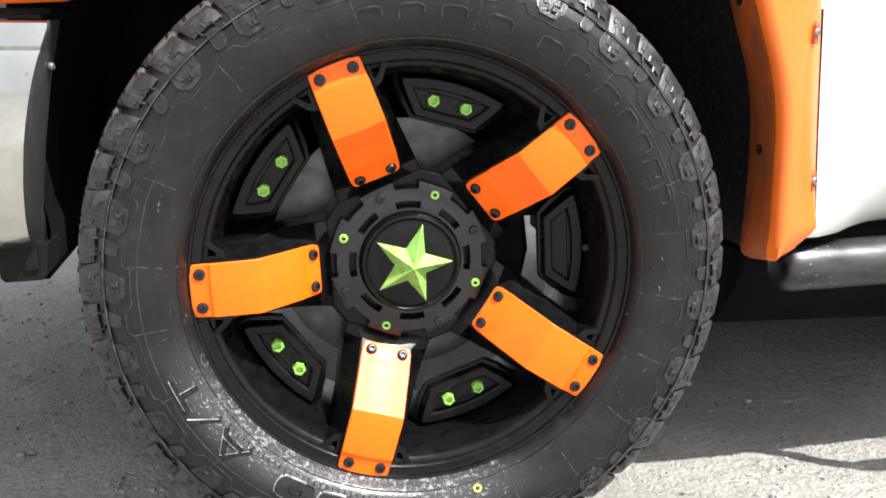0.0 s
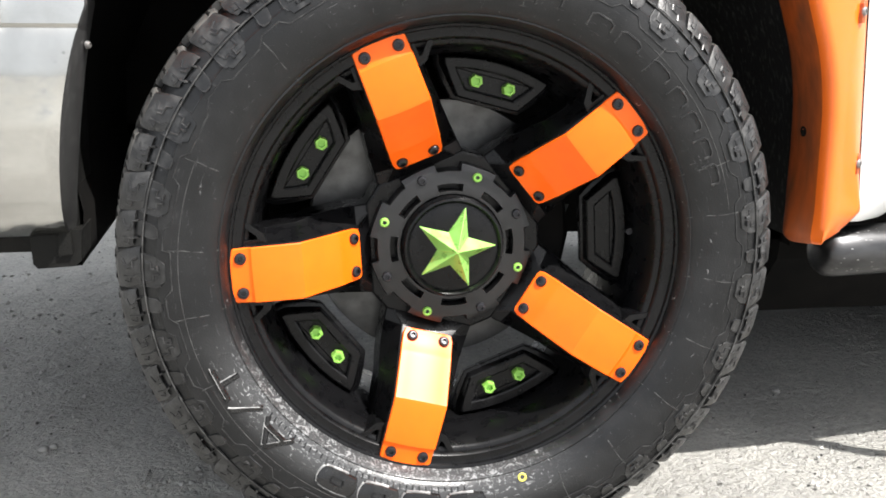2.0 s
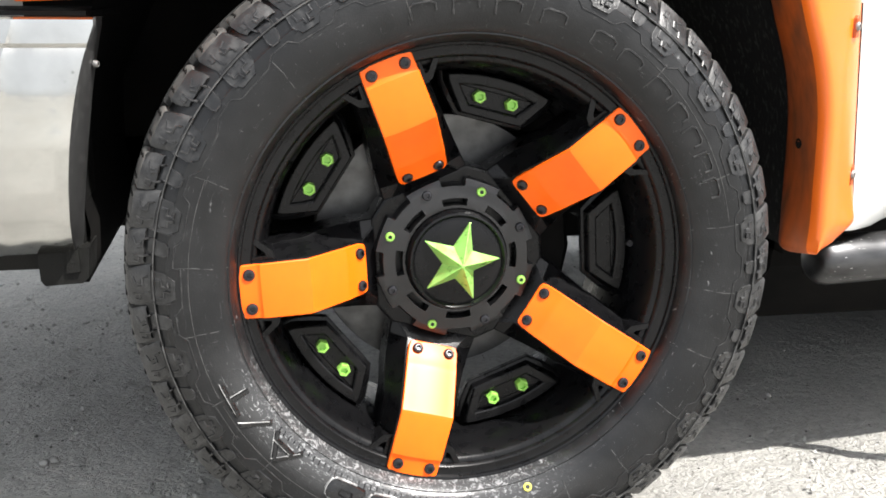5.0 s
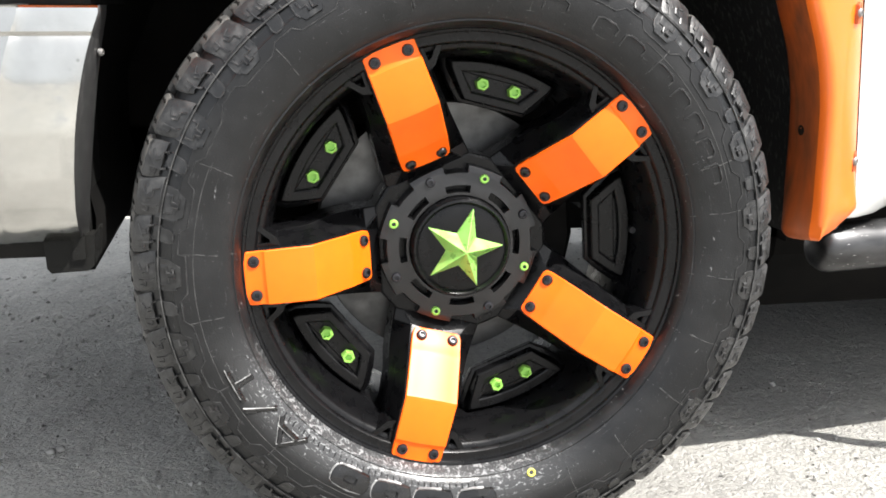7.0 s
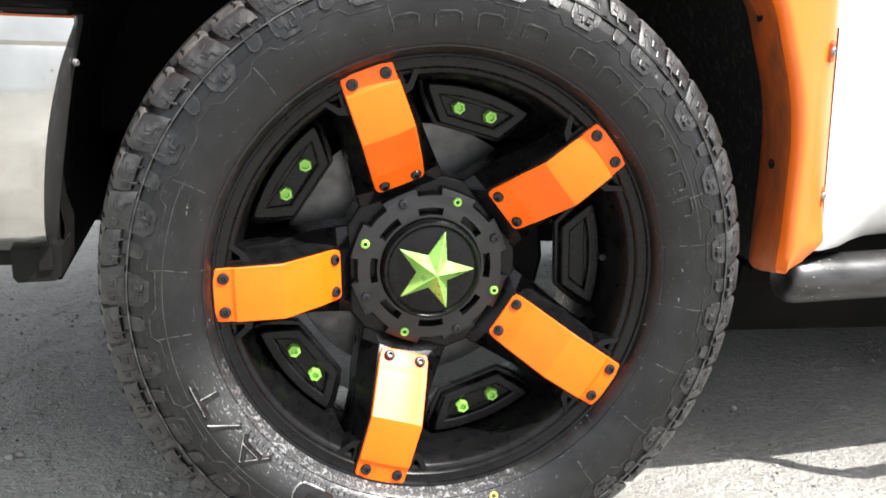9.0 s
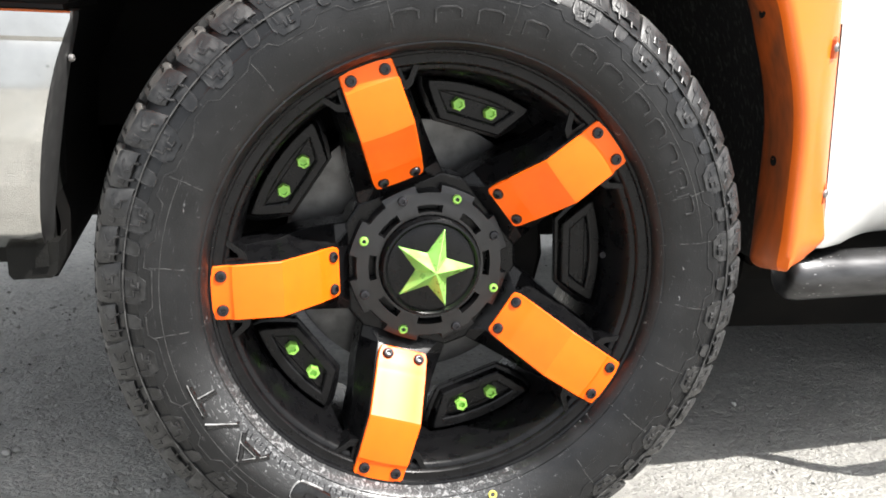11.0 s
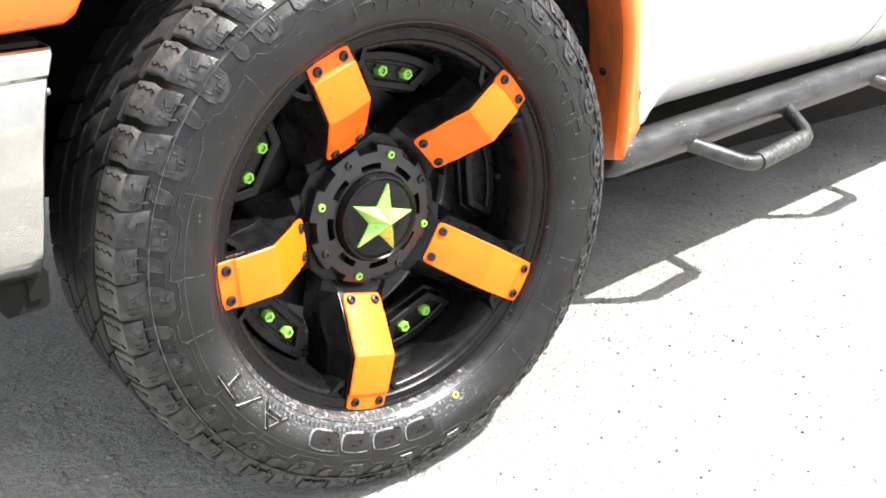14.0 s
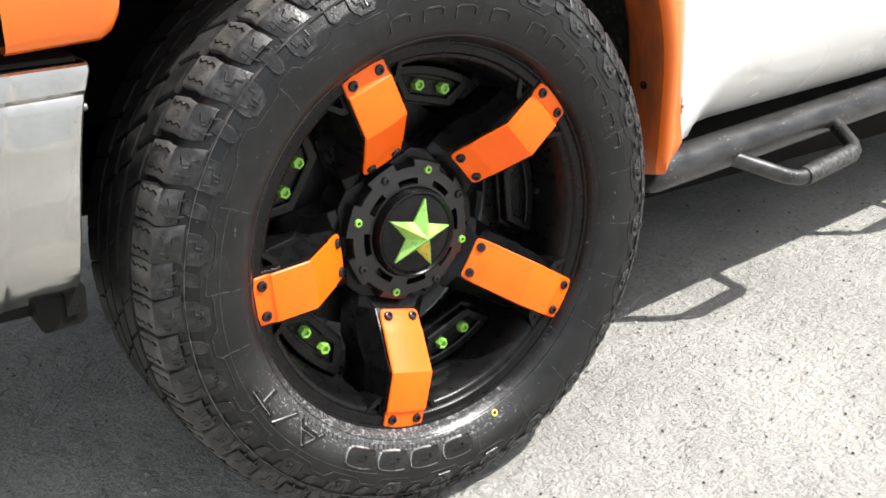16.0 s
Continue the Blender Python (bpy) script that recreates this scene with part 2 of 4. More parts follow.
def add_sheen_and_scratches(m):
    """Paints in the sheen of tyre dressing as pale streaks near the bead, heaviest low on the wheel, and adds fine
    scratches round the sidewall.
    """
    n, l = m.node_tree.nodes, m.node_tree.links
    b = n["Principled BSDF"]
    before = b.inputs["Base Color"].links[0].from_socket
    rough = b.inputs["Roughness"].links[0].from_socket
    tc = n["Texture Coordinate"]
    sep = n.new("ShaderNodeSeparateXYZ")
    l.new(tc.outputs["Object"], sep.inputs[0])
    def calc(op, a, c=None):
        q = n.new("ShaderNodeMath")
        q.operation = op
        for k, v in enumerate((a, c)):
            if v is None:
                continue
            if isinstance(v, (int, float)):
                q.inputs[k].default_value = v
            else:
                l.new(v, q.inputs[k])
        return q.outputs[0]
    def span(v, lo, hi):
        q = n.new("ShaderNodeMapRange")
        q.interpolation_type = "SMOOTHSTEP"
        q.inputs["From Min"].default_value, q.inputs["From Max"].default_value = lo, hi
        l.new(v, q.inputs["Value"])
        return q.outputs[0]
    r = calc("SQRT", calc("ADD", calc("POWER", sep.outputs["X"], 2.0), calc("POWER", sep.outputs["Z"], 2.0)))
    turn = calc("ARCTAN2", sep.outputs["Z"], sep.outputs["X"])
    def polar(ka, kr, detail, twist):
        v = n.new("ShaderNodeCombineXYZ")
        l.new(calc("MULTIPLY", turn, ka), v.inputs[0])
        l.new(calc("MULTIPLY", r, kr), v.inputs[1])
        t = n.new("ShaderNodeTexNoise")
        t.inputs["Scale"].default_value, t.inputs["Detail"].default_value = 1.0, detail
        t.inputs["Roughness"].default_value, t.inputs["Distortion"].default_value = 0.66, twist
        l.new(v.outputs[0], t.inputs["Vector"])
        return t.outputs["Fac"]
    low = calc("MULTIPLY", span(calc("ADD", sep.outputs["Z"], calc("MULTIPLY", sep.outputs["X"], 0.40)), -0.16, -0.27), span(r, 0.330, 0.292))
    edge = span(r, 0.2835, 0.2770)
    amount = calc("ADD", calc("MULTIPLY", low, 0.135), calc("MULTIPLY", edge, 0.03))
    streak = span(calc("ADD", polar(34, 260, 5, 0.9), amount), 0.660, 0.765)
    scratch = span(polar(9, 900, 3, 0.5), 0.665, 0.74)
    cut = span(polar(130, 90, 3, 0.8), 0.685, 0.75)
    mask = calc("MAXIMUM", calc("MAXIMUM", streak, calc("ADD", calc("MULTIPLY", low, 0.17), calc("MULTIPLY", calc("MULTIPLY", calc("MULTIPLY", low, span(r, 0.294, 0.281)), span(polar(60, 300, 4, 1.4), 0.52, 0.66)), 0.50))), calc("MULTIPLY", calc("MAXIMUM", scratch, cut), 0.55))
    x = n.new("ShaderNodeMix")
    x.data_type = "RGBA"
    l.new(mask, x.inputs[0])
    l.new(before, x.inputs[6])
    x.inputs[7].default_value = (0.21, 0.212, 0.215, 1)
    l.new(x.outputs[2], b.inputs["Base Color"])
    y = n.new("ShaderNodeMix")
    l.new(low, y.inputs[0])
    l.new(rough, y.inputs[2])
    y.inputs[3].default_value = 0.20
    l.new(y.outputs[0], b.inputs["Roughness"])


add_sheen_and_scratches(M_TYRE)


# ---- mesh helpers ----
def part(name, bm, mat, parent=None, label="", smooth=True, angle=35):
    if isinstance(bm, bpy.types.Mesh):
        me = bm
    else:
        bmesh.ops.remove_doubles(bm, verts=bm.verts, dist=1e-6)
        bmesh.ops.recalc_face_normals(bm, faces=bm.faces)
        me = bpy.data.meshes.new(name)
        bm.to_mesh(me)
        bm.free()
        me.materials.append(mat)
        if smooth:
            me.shade_smooth()
            me.set_sharp_from_angle(angle=radians(angle))
    ob = new(name, me)
    if parent is not None:
        ob.parent = parent
    if label:
        ob["label"] = label
    return ob


def at_angle(r, a, y):
    return Vector((r * math.cos(a), y, r * math.sin(a)))


def strip(bm, rings, closed_u=True, closed_v=False, caps=False):
    """Joins rows of points into a skin of quads."""
    rows = [[bm.verts.new(p) for p in ring] for ring in rings]
    nu = len(rows[0])
    pairs = list(zip(rows, rows[1:])) + ([(rows[-1], rows[0])] if closed_v else [])
    for a, b in pairs:
        for i in range(nu if closed_u else nu - 1):
            j = (i + 1) % nu
            bm.faces.new((a[i], a[j], b[j], b[i]))
    if caps:
        bm.faces.new(rows[0])
        bm.faces.new(rows[-1])
    return rows


def revolve(profile, n=128, bm=None):
    bm = bm or bmesh.new()
    strip(bm, [[at_angle(r, 2 * math.pi * i / n, y) for i in range(n)] for r, y in profile])
    return bm


def prism(bm, poly, m, y0, y1, inset=0.0):
    """A polygon in x and z, from depth y0 (far) to y1 (near), with a chamfer of the near edge, placed by m."""
    c = Vector((sum(p[0] for p in poly) / len(poly), sum(p[1] for p in poly) / len(poly)))
    step = 1 if y1 > y0 else -1
    rings = [[m @ Vector((x, y0, z)) for x, z in poly], [m @ Vector((x, y1 - step * inset, z)) for x, z in poly]]
    if inset:
        top = []
        for x, z in poly:
            d = Vector((x, z)) - c
            d = d * max(0.0, 1 - inset / max(d.length, 1e-6))
            top.append(m @ Vector((c.x + d.x, y1, c.y + d.y)))
        rings.append(top)
    strip(bm, rings, caps=True)


def tube(bm, path, radius, n=20, caps=True):
    rings = []
    pts = [Vector(p) for p in path]
    for i, p in enumerate(pts):
        d = (pts[min(i + 1, len(pts) - 1)] - pts[max(i - 1, 0)]).normalized()
        side = d.cross(Vector((0, 0, 1))) if abs(d.z) < 0.95 else d.cross(Vector((1, 0, 0)))
        side.normalize()
        up = side.cross(d)
        r = radius[i] if isinstance(radius, (list, tuple)) else radius
        rings.append([p + r * (math.cos(2 * math.pi * k / n) * side + math.sin(2 * math.pi * k / n) * up) for k in range(n)])
    strip(bm, rings, caps=caps)


def smooth_path(points, per=6):
    pts = [Vector(p) for p in points]
    out = []
    for i in range(len(pts) - 1):
        a, b, c, d = pts[max(i - 1, 0)], pts[i], pts[i + 1], pts[min(i + 2, len(pts) - 1)]
        for k in range(per):
            t = k / per
            out.append(0.5 * ((2 * b) + (c - a) * t + (2 * a - 5 * b + 4 * c - d) * t * t + (3 * b - a - 3 * c + d) * t ** 3))
    out.append(pts[-1])
    return out


def turn_y(a):
    """Turns the local z axis (radially out) to the angle a of the wheel, counted from +x towards +z."""
    return Matrix.Rotation(math.pi / 2 - a, 4, "Y")


# ---- the truck and its wheel ----
truck = tagged(new("pickup_truck"), "white and orange pickup truck with chrome bumper parked on asphalt", "truck")
HUB = Vector((0, 0, 0.405))
PHI = radians(111.5)
SPOKES = [PHI - k * radians(72) for k in range(5)]

BARREL = [(0.2738, 0.022), (0.2745, 0.0080), (0.2735, 0.0045), (0.2708, 0.0035), (0.2682, 0.0048), (0.2668, 0.0085), (0.2650, 0.0092),
          (0.2570, 0.0092), (0.2555, 0.0105), (0.2535, 0.0155), (0.2500, 0.0168), (0.2468, 0.0200), (0.2385, 0.060), (0.2350, 0.085), (0.2320, 0.110), (0.2280, 0.200),
          (0.2420, 0.225), (0.2700, 0.232), (0.2735, 0.240)]
wheel = part("wheel", revolve(BARREL, 160), M_RIM, truck, "satin black alloy wheel with orange spoke covers and lime bolts")
wheel.location = HUB

# spokes under the cover plates: (radius, depth and half-width of the top, depth and half-width of the skirt)
SPOKE_RUN = [(0.080, 0.0855, 0.0490, 0.0880, 0.0590), (0.100, 0.0845, 0.0480, 0.0880, 0.0572), (0.1165, 0.0735, 0.0345, 0.0885, 0.0558), (0.130, 0.0590, 0.0352, 0.0880, 0.0547),
             (0.150, 0.0420, 0.0350, 0.0830, 0.0528), (0.170, 0.0255, 0.0350, 0.0720, 0.0505), (0.1855, 0.0110, 0.0350, 0.0560, 0.0487), (0.1895, 0.0100, 0.0350, 0.0540, 0.0480),
             (0.215, 0.0096, 0.0347, 0.0500, 0.0466), (0.240, 0.0092, 0.0343, 0.0420, 0.0455), (0.2620, 0.0088, 0.0340, 0.0260, 0.0440)]


def spoke_mesh():
    bm = bmesh.new()
    rings = []
    for r, y, hw, ys, ws in SPOKE_RUN:
        b = 0.0022
        half = [(hw - b, y), (hw - b * 0.3, y + b * 0.3), (hw, y + b), (ws - 0.0015, ys - 0.0010), (ws, ys + 0.0010), (ws + 0.001, min(ys + 0.055, 0.128))]
        rings.append([Vector((-u, v, r)) for u, v in reversed(half)] + [Vector((u, v, r)) for u, v in half])
    strip(bm, rings, caps=True)
    me = bpy.data.meshes.new("spoke")
    bmesh.ops.recalc_face_normals(bm, faces=bm.faces)
    bm.to_mesh(me)
    bm.free()
    me.materials.append(M_RIM)
    return me


PLATE_RUN = [(0.2695, 0.0062, 0.0262), (0.2683, 0.0052, 0.0298), (0.2645, 0.0050, 0.0322), (0.2500, 0.0050, 0.0326), (0.2465, 0.0040, 0.0327), (0.2440, 0.0022, 0.0328),
             (0.2400, 0.0018, 0.0329), (0.1900, 0.0028, 0.0334), (0.1865, 0.0038, 0.0334), (0.1830, 0.0068, 0.0334), (0.1740, 0.0142, 0.0333), (0.1640, 0.0225, 0.0332), (0.1530, 0.0317, 0.0331),
             (0.1420, 0.0408, 0.0330), (0.1375, 0.0446, 0.0330), (0.1345, 0.0488, 0.0329), (0.1205, 0.0602, 0.0324), (0.1155, 0.0643, 0.0304), (0.1143, 0.0653, 0.0270)]



def plate_mesh():
    bm = bmesh.new()
    rings = []
    for i, (r, y, hw) in enumerate(PLATE_RUN):
        a, b = PLATE_RUN[max(i - 1, 0)], PLATE_RUN[min(i + 1, len(PLATE_RUN) - 1)]
        d = Vector((0, b[1] - a[1], b[0] - a[0])).normalized()
        nrm = Vector((1, 0, 0)).cross(d)
        if nrm.y > 0:
            nrm = -nrm
        p = Vector((0, y, r))
        th, c = 0.0032, 0.0012
        x = Vector((1, 0, 0))
        crown = 0.0016 if 0 < i < len(PLATE_RUN) - 1 else 0.0
        face = [p + u * (hw - 0.004) * x + crown * (1 - u * u) * nrm for u in (-1, -0.75, -0.4, 0, 0.4, 0.75, 1)]
        rings.append([p - hw * x - th * nrm, p - hw * x - c * nrm, p - (hw - c) * x] + face + [p + (hw - c) * x, p + hw * x - c * nrm, p + hw * x - th * nrm])
    strip(bm, rings, caps=True)
    bmesh.ops.recalc_face_normals(bm, faces=bm.faces)
    me = bpy.data.meshes.new("cover_plate")
    bm.to_mesh(me)
    bm.free()
    me.materials.append(M_ORANGE)
    me.shade_smooth()
    me.set_sharp_from_angle(angle=radians(22))
    return me


def screw_mesh(r, h, mat, sides=24, socket=6, name="screw"):
    """A round or hexagonal head with a socket, base at y = 0 and top at y = -h."""
    bm = bmesh.new()
    def ring(q, y, n, s=0.0):
        return [Vector((q * math.cos(2 * math.pi * (i + s) / n), y, q * math.sin(2 * math.pi * (i + s) / n))) for i in range(n)]
    if sides == 6:
        rings = [ring(r, 0, 6), ring(r, -h * 0.8, 6), ring(r * 0.86, -h, 6), ring(r * 0.56, -h, 6), ring(r * 0.50, -h * 0.55, 6), ring(0.0006, -h * 0.5, 6)]
    else:
        rings = [ring(r, 0, 24), ring(r, -h * 0.45, 24), ring(r * 0.86, -h * 0.85, 24), ring(r * 0.66, -h, 24), ring(r * 0.46, -h, 24), ring(r * 0.42, -h * 0.4, 24), ring(0.0006, -h * 0.35, 24)]
    strip(bm, rings, caps=True)
    bmesh.ops.recalc_face_normals(bm, faces=bm.faces)
    me = bpy.data.meshes.new(name)
    bm.to_mesh(me)
    bm.free()
    me.materials.append(mat)
    me.shade_smooth()
    me.set_sharp_from_angle(angle=radians(30))
    return me


SPOKE, PLATE = spoke_mesh(), plate_mesh()
SPOKE.shade_smooth()
SPOKE.set_sharp_from_angle(angle=radians(25))
PLATE_SCREW = screw_mesh(0.0070, 0.0045, M_BOLT)
for a in SPOKES:
    s = part("spoke", SPOKE, None, wheel)
    s.matrix_basis = turn_y(a)
    p = part("cover_plate", PLATE, None, wheel, "bent glossy orange spoke cover plate")
    p.matrix_basis = turn_y(a) @ Matrix.Translation((0, -0.0002, 0))
    for u in (-0.0205, 0.0205):
        for r, y, tip in ((0.2570, 0.0050, 0.0), (0.1225, 0.0580, radians(39))):
            q = part("screw", PLATE_SCREW, None, wheel)
            q.matrix_basis = turn_y(a) @ Matrix.Translation((u, y, r)) @ Matrix.Rotation(tip, 4, "X")

# pods between the spokes, with lime bolts
def pod_ring(y, inner, waist, shoulder, outer, steps=8):
    """Outline of a pod at depth y: straight inner edge, splayed sides and a curved outer edge; inner and shoulder are (half-width, radius)."""
    a = math.atan2(shoulder[0], shoulder[1])
    arc_pts = [(outer * math.sin(a * (1 - 2 * i / steps)), outer * math.cos(a * (1 - 2 * i / steps))) for i in range(steps + 1)]
    pts = [(-inner[0], inner[1]), (inner[0], inner[1]), (waist[0], waist[1]), shoulder] + arc_pts + [(-shoulder[0], shoulder[1]), (-waist[0], waist[1])]
    return [Vector((x, y, z)) for x, z in pts]


def pod_mesh():
    bm = bmesh.new()
    strip(bm, [pod_ring(0.1080, (0.0440, 0.1745), (0.0590, 0.1890), (0.0740, 0.2080), 0.2400), pod_ring(0.0985, (0.0435, 0.1735), (0.0580, 0.1880), (0.0735, 0.2075), 0.2385),
               pod_ring(0.0970, (0.0425, 0.1745), (0.0570, 0.1890), (0.0720, 0.2085), 0.2370), pod_ring(0.0960, (0.0400, 0.1775), (0.0535, 0.1925), (0.0690, 0.2110), 0.2345),
               pod_ring(0.0825, (0.0400, 0.1785), (0.0530, 0.1955), (0.0660, 0.2140), 0.2310), pod_ring(0.0805, (0.0385, 0.1802), (0.0510, 0.1965), (0.0635, 0.2140), 0.2290),
               pod_ring(0.0805, (0.0325, 0.1880), (0.0425, 0.2000), (0.0515, 0.2120), 0.2192), pod_ring(0.0818, (0.0308, 0.1900), (0.0408, 0.2012), (0.0495, 0.2120), 0.2175),
               pod_ring(0.0885, (0.0302, 0.1910), (0.0400, 0.2018), (0.0485, 0.2120), 0.2165)], caps=True)
    bmesh.ops.recalc_face_normals(bm, faces=bm.faces)
    me = bpy.data.meshes.new("pod")
    bm.to_mesh(me)
    bm.free()
    me.materials.append(M_RIM)
    me.shade_smooth()
    me.set_sharp_from_angle(angle=radians(25))
    return me


POD = pod_mesh()
POD_BOLT = screw_mesh(0.0088, 0.0115, M_GREEN_BOLT, 6, name="hex_bolt")
for k, a in enumerate(SPOKES):
    am = a + radians(36)
    q = part("pod", POD, None, wheel)
    q.matrix_basis = turn_y(am)
    if k == 2:
        continue
    for s in (-1, 1):
        ab = am + s * radians(6.0)
        h = part("hex_bolt", POD_BOLT, None, wheel, "lime green hex bolt")
        h.matrix_basis = Matrix.Translation(at_angle(0.2035, ab, 0.0885)) @ Matrix.Rotation(0.4 + k, 4, "Y")
bm = bmesh.new()
revolve([(0.0008, -0.020), (0.0042, -0.020), (0.0046, -0.008), (0.0036, -0.006), (0.0036, 0.0), (0.0075, 0.001), (0.0075, 0.014)], 16, bm)
valve = part("valve_stem", bm, M_BOLT, wheel)
valve.location = at_angle(0.2325, SPOKES[2] + radians(35), 0.092)

# small triangular gussets where the spokes meet the lip
TRI, TRI_IN = [(-0.004, -0.003), (0.031, 0.004), (0.026, 0.012), (0.008, 0.034), (-0.004, 0.038)], [(0.0010, 0.0045), (0.0205, 0.0085), (0.0175, 0.0125), (0.0060, 0.0255), (0.0020, 0.0265)]
GUSSETS = []
for s in (-1, 1):
    bm = bmesh.new()
    strip(bm, [[Vector((s * (0.0375 + x), y, 0.2620 - z)) for x, z in poly] for poly, y in ((TRI, 0.05), (TRI, 0.0135), (TRI_IN, 0.0130), (TRI_IN, 0.036))], caps=True)
    bmesh.ops.recalc_face_normals(bm, faces=bm.faces)
    me = bpy.data.meshes.new("gusset")
    bm.to_mesh(me)
    bm.free()
    me.materials.append(M_RIM)
    GUSSETS.append(me)
for a in SPOKES:
    for me in GUSSETS:
        part("gusset", me, None, wheel).matrix_basis = turn_y(a)

# hub: base disc, slotted ring, cap and star
bm = bmesh.new()
WEB = [a + s * radians(28.9) for a in SPOKES for s in (1, -1)]
strip(bm, [[at_angle(r, a, y) for a in WEB] for r, y in ((0.020, 0.0830), (0.1135, 0.0835), (0.1160, 0.0850), (0.1172, 0.0880), (0.1180, 0.1320), (0.085, 0.1340))])
hub_base = part("hub_base", bm, M_RIM, wheel, angle=20)
RING0 = radians(70)
bm = bmesh.new()
N = 320
RADII = [0.0640, 0.0655, 0.0688, 0.0694, 0.0774, 0.0780, 0.0860, 0.0930, 0.0945, 1.0]
rings = []
for r in RADII:
    row = []
    for i in range(N):
        a = 2 * math.pi * i / N
        off = (a - RING0 - radians(22.5) + math.pi / 8) % (math.pi / 4) - math.pi / 8
        notch = abs(off) < radians(9.2)
        rr, y = (min(r, 0.0926 + (r - 0.093) * 0.2) if notch and r < 0.5 else r), 0.0640 + max(0.0, r - 0.070) * 0.14 * (r < 0.5)
        if r == 0.0640:
            y = 0.080
        if r == 1.0:
            rr = 0.0945 if notch else 0.1020 - 0.001 * math.cos(8 * (a - RING0))
            y = 0.0710
        if r in (0.0694, 0.0774) and abs(off) < radians(12.0):
            y = 0.0790
        row.append(at_angle(rr, a, y))
    rings.append(row)
rings.append([Vector((p.x * 1.015, 0.0830, p.z * 1.015)) for p in rings[-1]])
strip(bm, rings)
bmesh.ops.delete(bm, geom=[f for f in bm.faces if min(v.co.y for v in f.verts) > 0.0785 and max(v.co.x ** 2 + v.co.z ** 2 for v in f.verts) < 0.0778 ** 2 and min(v.co.x ** 2 + v.co.z ** 2 for v in f.verts) > 0.0690 ** 2], context="FACES_ONLY")
hub_ring = part("hub_ring", bm, M_RING, wheel, "notched black hub ring with slots", angle=25)
RING_SCREW = screw_mesh(0.0062, 0.004, M_BOLT)
RING_LIME = screw_mesh(0.0060, 0.004, M_GREEN_BOLT, name="lime_screw")
for k in range(8):
    a = RING0 + k * math.pi / 4
    q = part("ring_screw", RING_LIME if k % 2 == 0 else RING_SCREW, None, wheel)
    q.location = at_angle(0.090, a, 0.0668)
    if k % 2 == 0:
        # Black disc paints the shade inside each lime screw's hollow.
        q = part("socket_shade_disc", revolve([(0.0002, -0.0019), (0.0024, -0.0019), (0.0025, 0.0)], 16), M_BOLT, wheel)
        q.location = at_angle(0.090, a, 0.0668)
cap = part("hub_cap", revolve([(0.0005, 0.0490), (0.030, 0.0498), (0.0520, 0.0520), (0.0555, 0.0535), (0.0570, 0.0515), (0.0590, 0.0495), (0.0615, 0.0505), (0.0630, 0.0540), (0.0640, 0.0660)], 96), M_RIM, wheel)
bm = bmesh.new()
STAR = radians(3)
tips = [at_angle(0.0520, STAR + k * radians(72), 0.0475) for k in range(5)]
dents = [at_angle(0.0215, STAR + radians(36) + k * radians(72), 0.0475) for k in range(5)]
apex = bm.verts.new((0, 0.0235, 0))
rim_v = [bm.verts.new(v) for pair in zip(tips, dents) for v in pair]
low_v = [bm.verts.new(v.co + Vector((0, 0.006, 0))) for v in rim_v]
for i in range(10):
    bm.faces.new((apex, rim_v[i], rim_v[(i + 1) % 10]))
    bm.faces.new((rim_v[i], low_v[i], low_v[(i + 1) % 10], rim_v[(i + 1) % 10]))
bm.faces.new(low_v)
bmesh.ops.bevel(bm, geom=[e for e in bm.edges if apex in e.verts], offset=0.0006, segments=1, affect="EDGES")
star = part("star", bm, M_GREEN, wheel, "faceted lime green five-pointed star emblem", smooth=False)

# brake behind the spokes
part("brake_disc", revolve([(0.060, 0.150), (0.088, 0.150), (0.092, 0.162), (0.094, 0.164), (0.172, 0.164), (0.173, 0.166), (0.173, 0.190), (0.09, 0.192)], 96), M_ROTOR, wheel)
part("dust_shield", revolve([(0.050, 0.198), (0.150, 0.196), (0.166, 0.193), (0.168, 0.197), (0.150, 0.201), (0.050, 0.203)], 96), M_UNDER, wheel)
bm = bmesh.new()
prism(bm, [(-0.100, 0.105), (0.100, 0.105), (0.110, 0.130), (0.085, 0.158), (0.0, 0.172), (-0.085, 0.158), (-0.110, 0.130)], turn_y(radians(-2)), 0.22, 0.138, 0.008)
part("brake_caliper", bm, M_UNDER, wheel)

# ---- tyre ----
TYRE_OUT = [(0.2700, 0.0180), (0.2722, 0.0000), (0.2760, -0.0080), (0.2800, -0.0130), (0.2820, -0.0125), (0.2845, -0.0155), (0.2950, -0.0215), (0.3100, -0.0255), (0.3250, -0.0270),
            (0.3400, -0.0262), (0.3480, -0.0245), (0.3500, -0.0215), (0.3600, -0.0165), (0.3720, -0.0075), (0.3840, 0.0050), (0.3900, 0.0190), (0.3920, 0.0350), (0.3935, 0.0800)]
WIDE = 0.236
TYRE = TYRE_OUT + [(r, WIDE - y) for r, y in reversed(TYRE_OUT)]


def flatten(bm):
    for v in bm.verts:
        if v.co.z < -0.4040:
            v.co.z = -0.4040


bm = revolve(TYRE, 192)
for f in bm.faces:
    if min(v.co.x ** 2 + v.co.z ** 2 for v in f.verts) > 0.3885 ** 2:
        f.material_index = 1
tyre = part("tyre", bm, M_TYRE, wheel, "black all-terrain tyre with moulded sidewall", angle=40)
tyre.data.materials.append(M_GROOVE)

BLOCKS = 50
PITCH = 2 * math.pi / BLOCKS


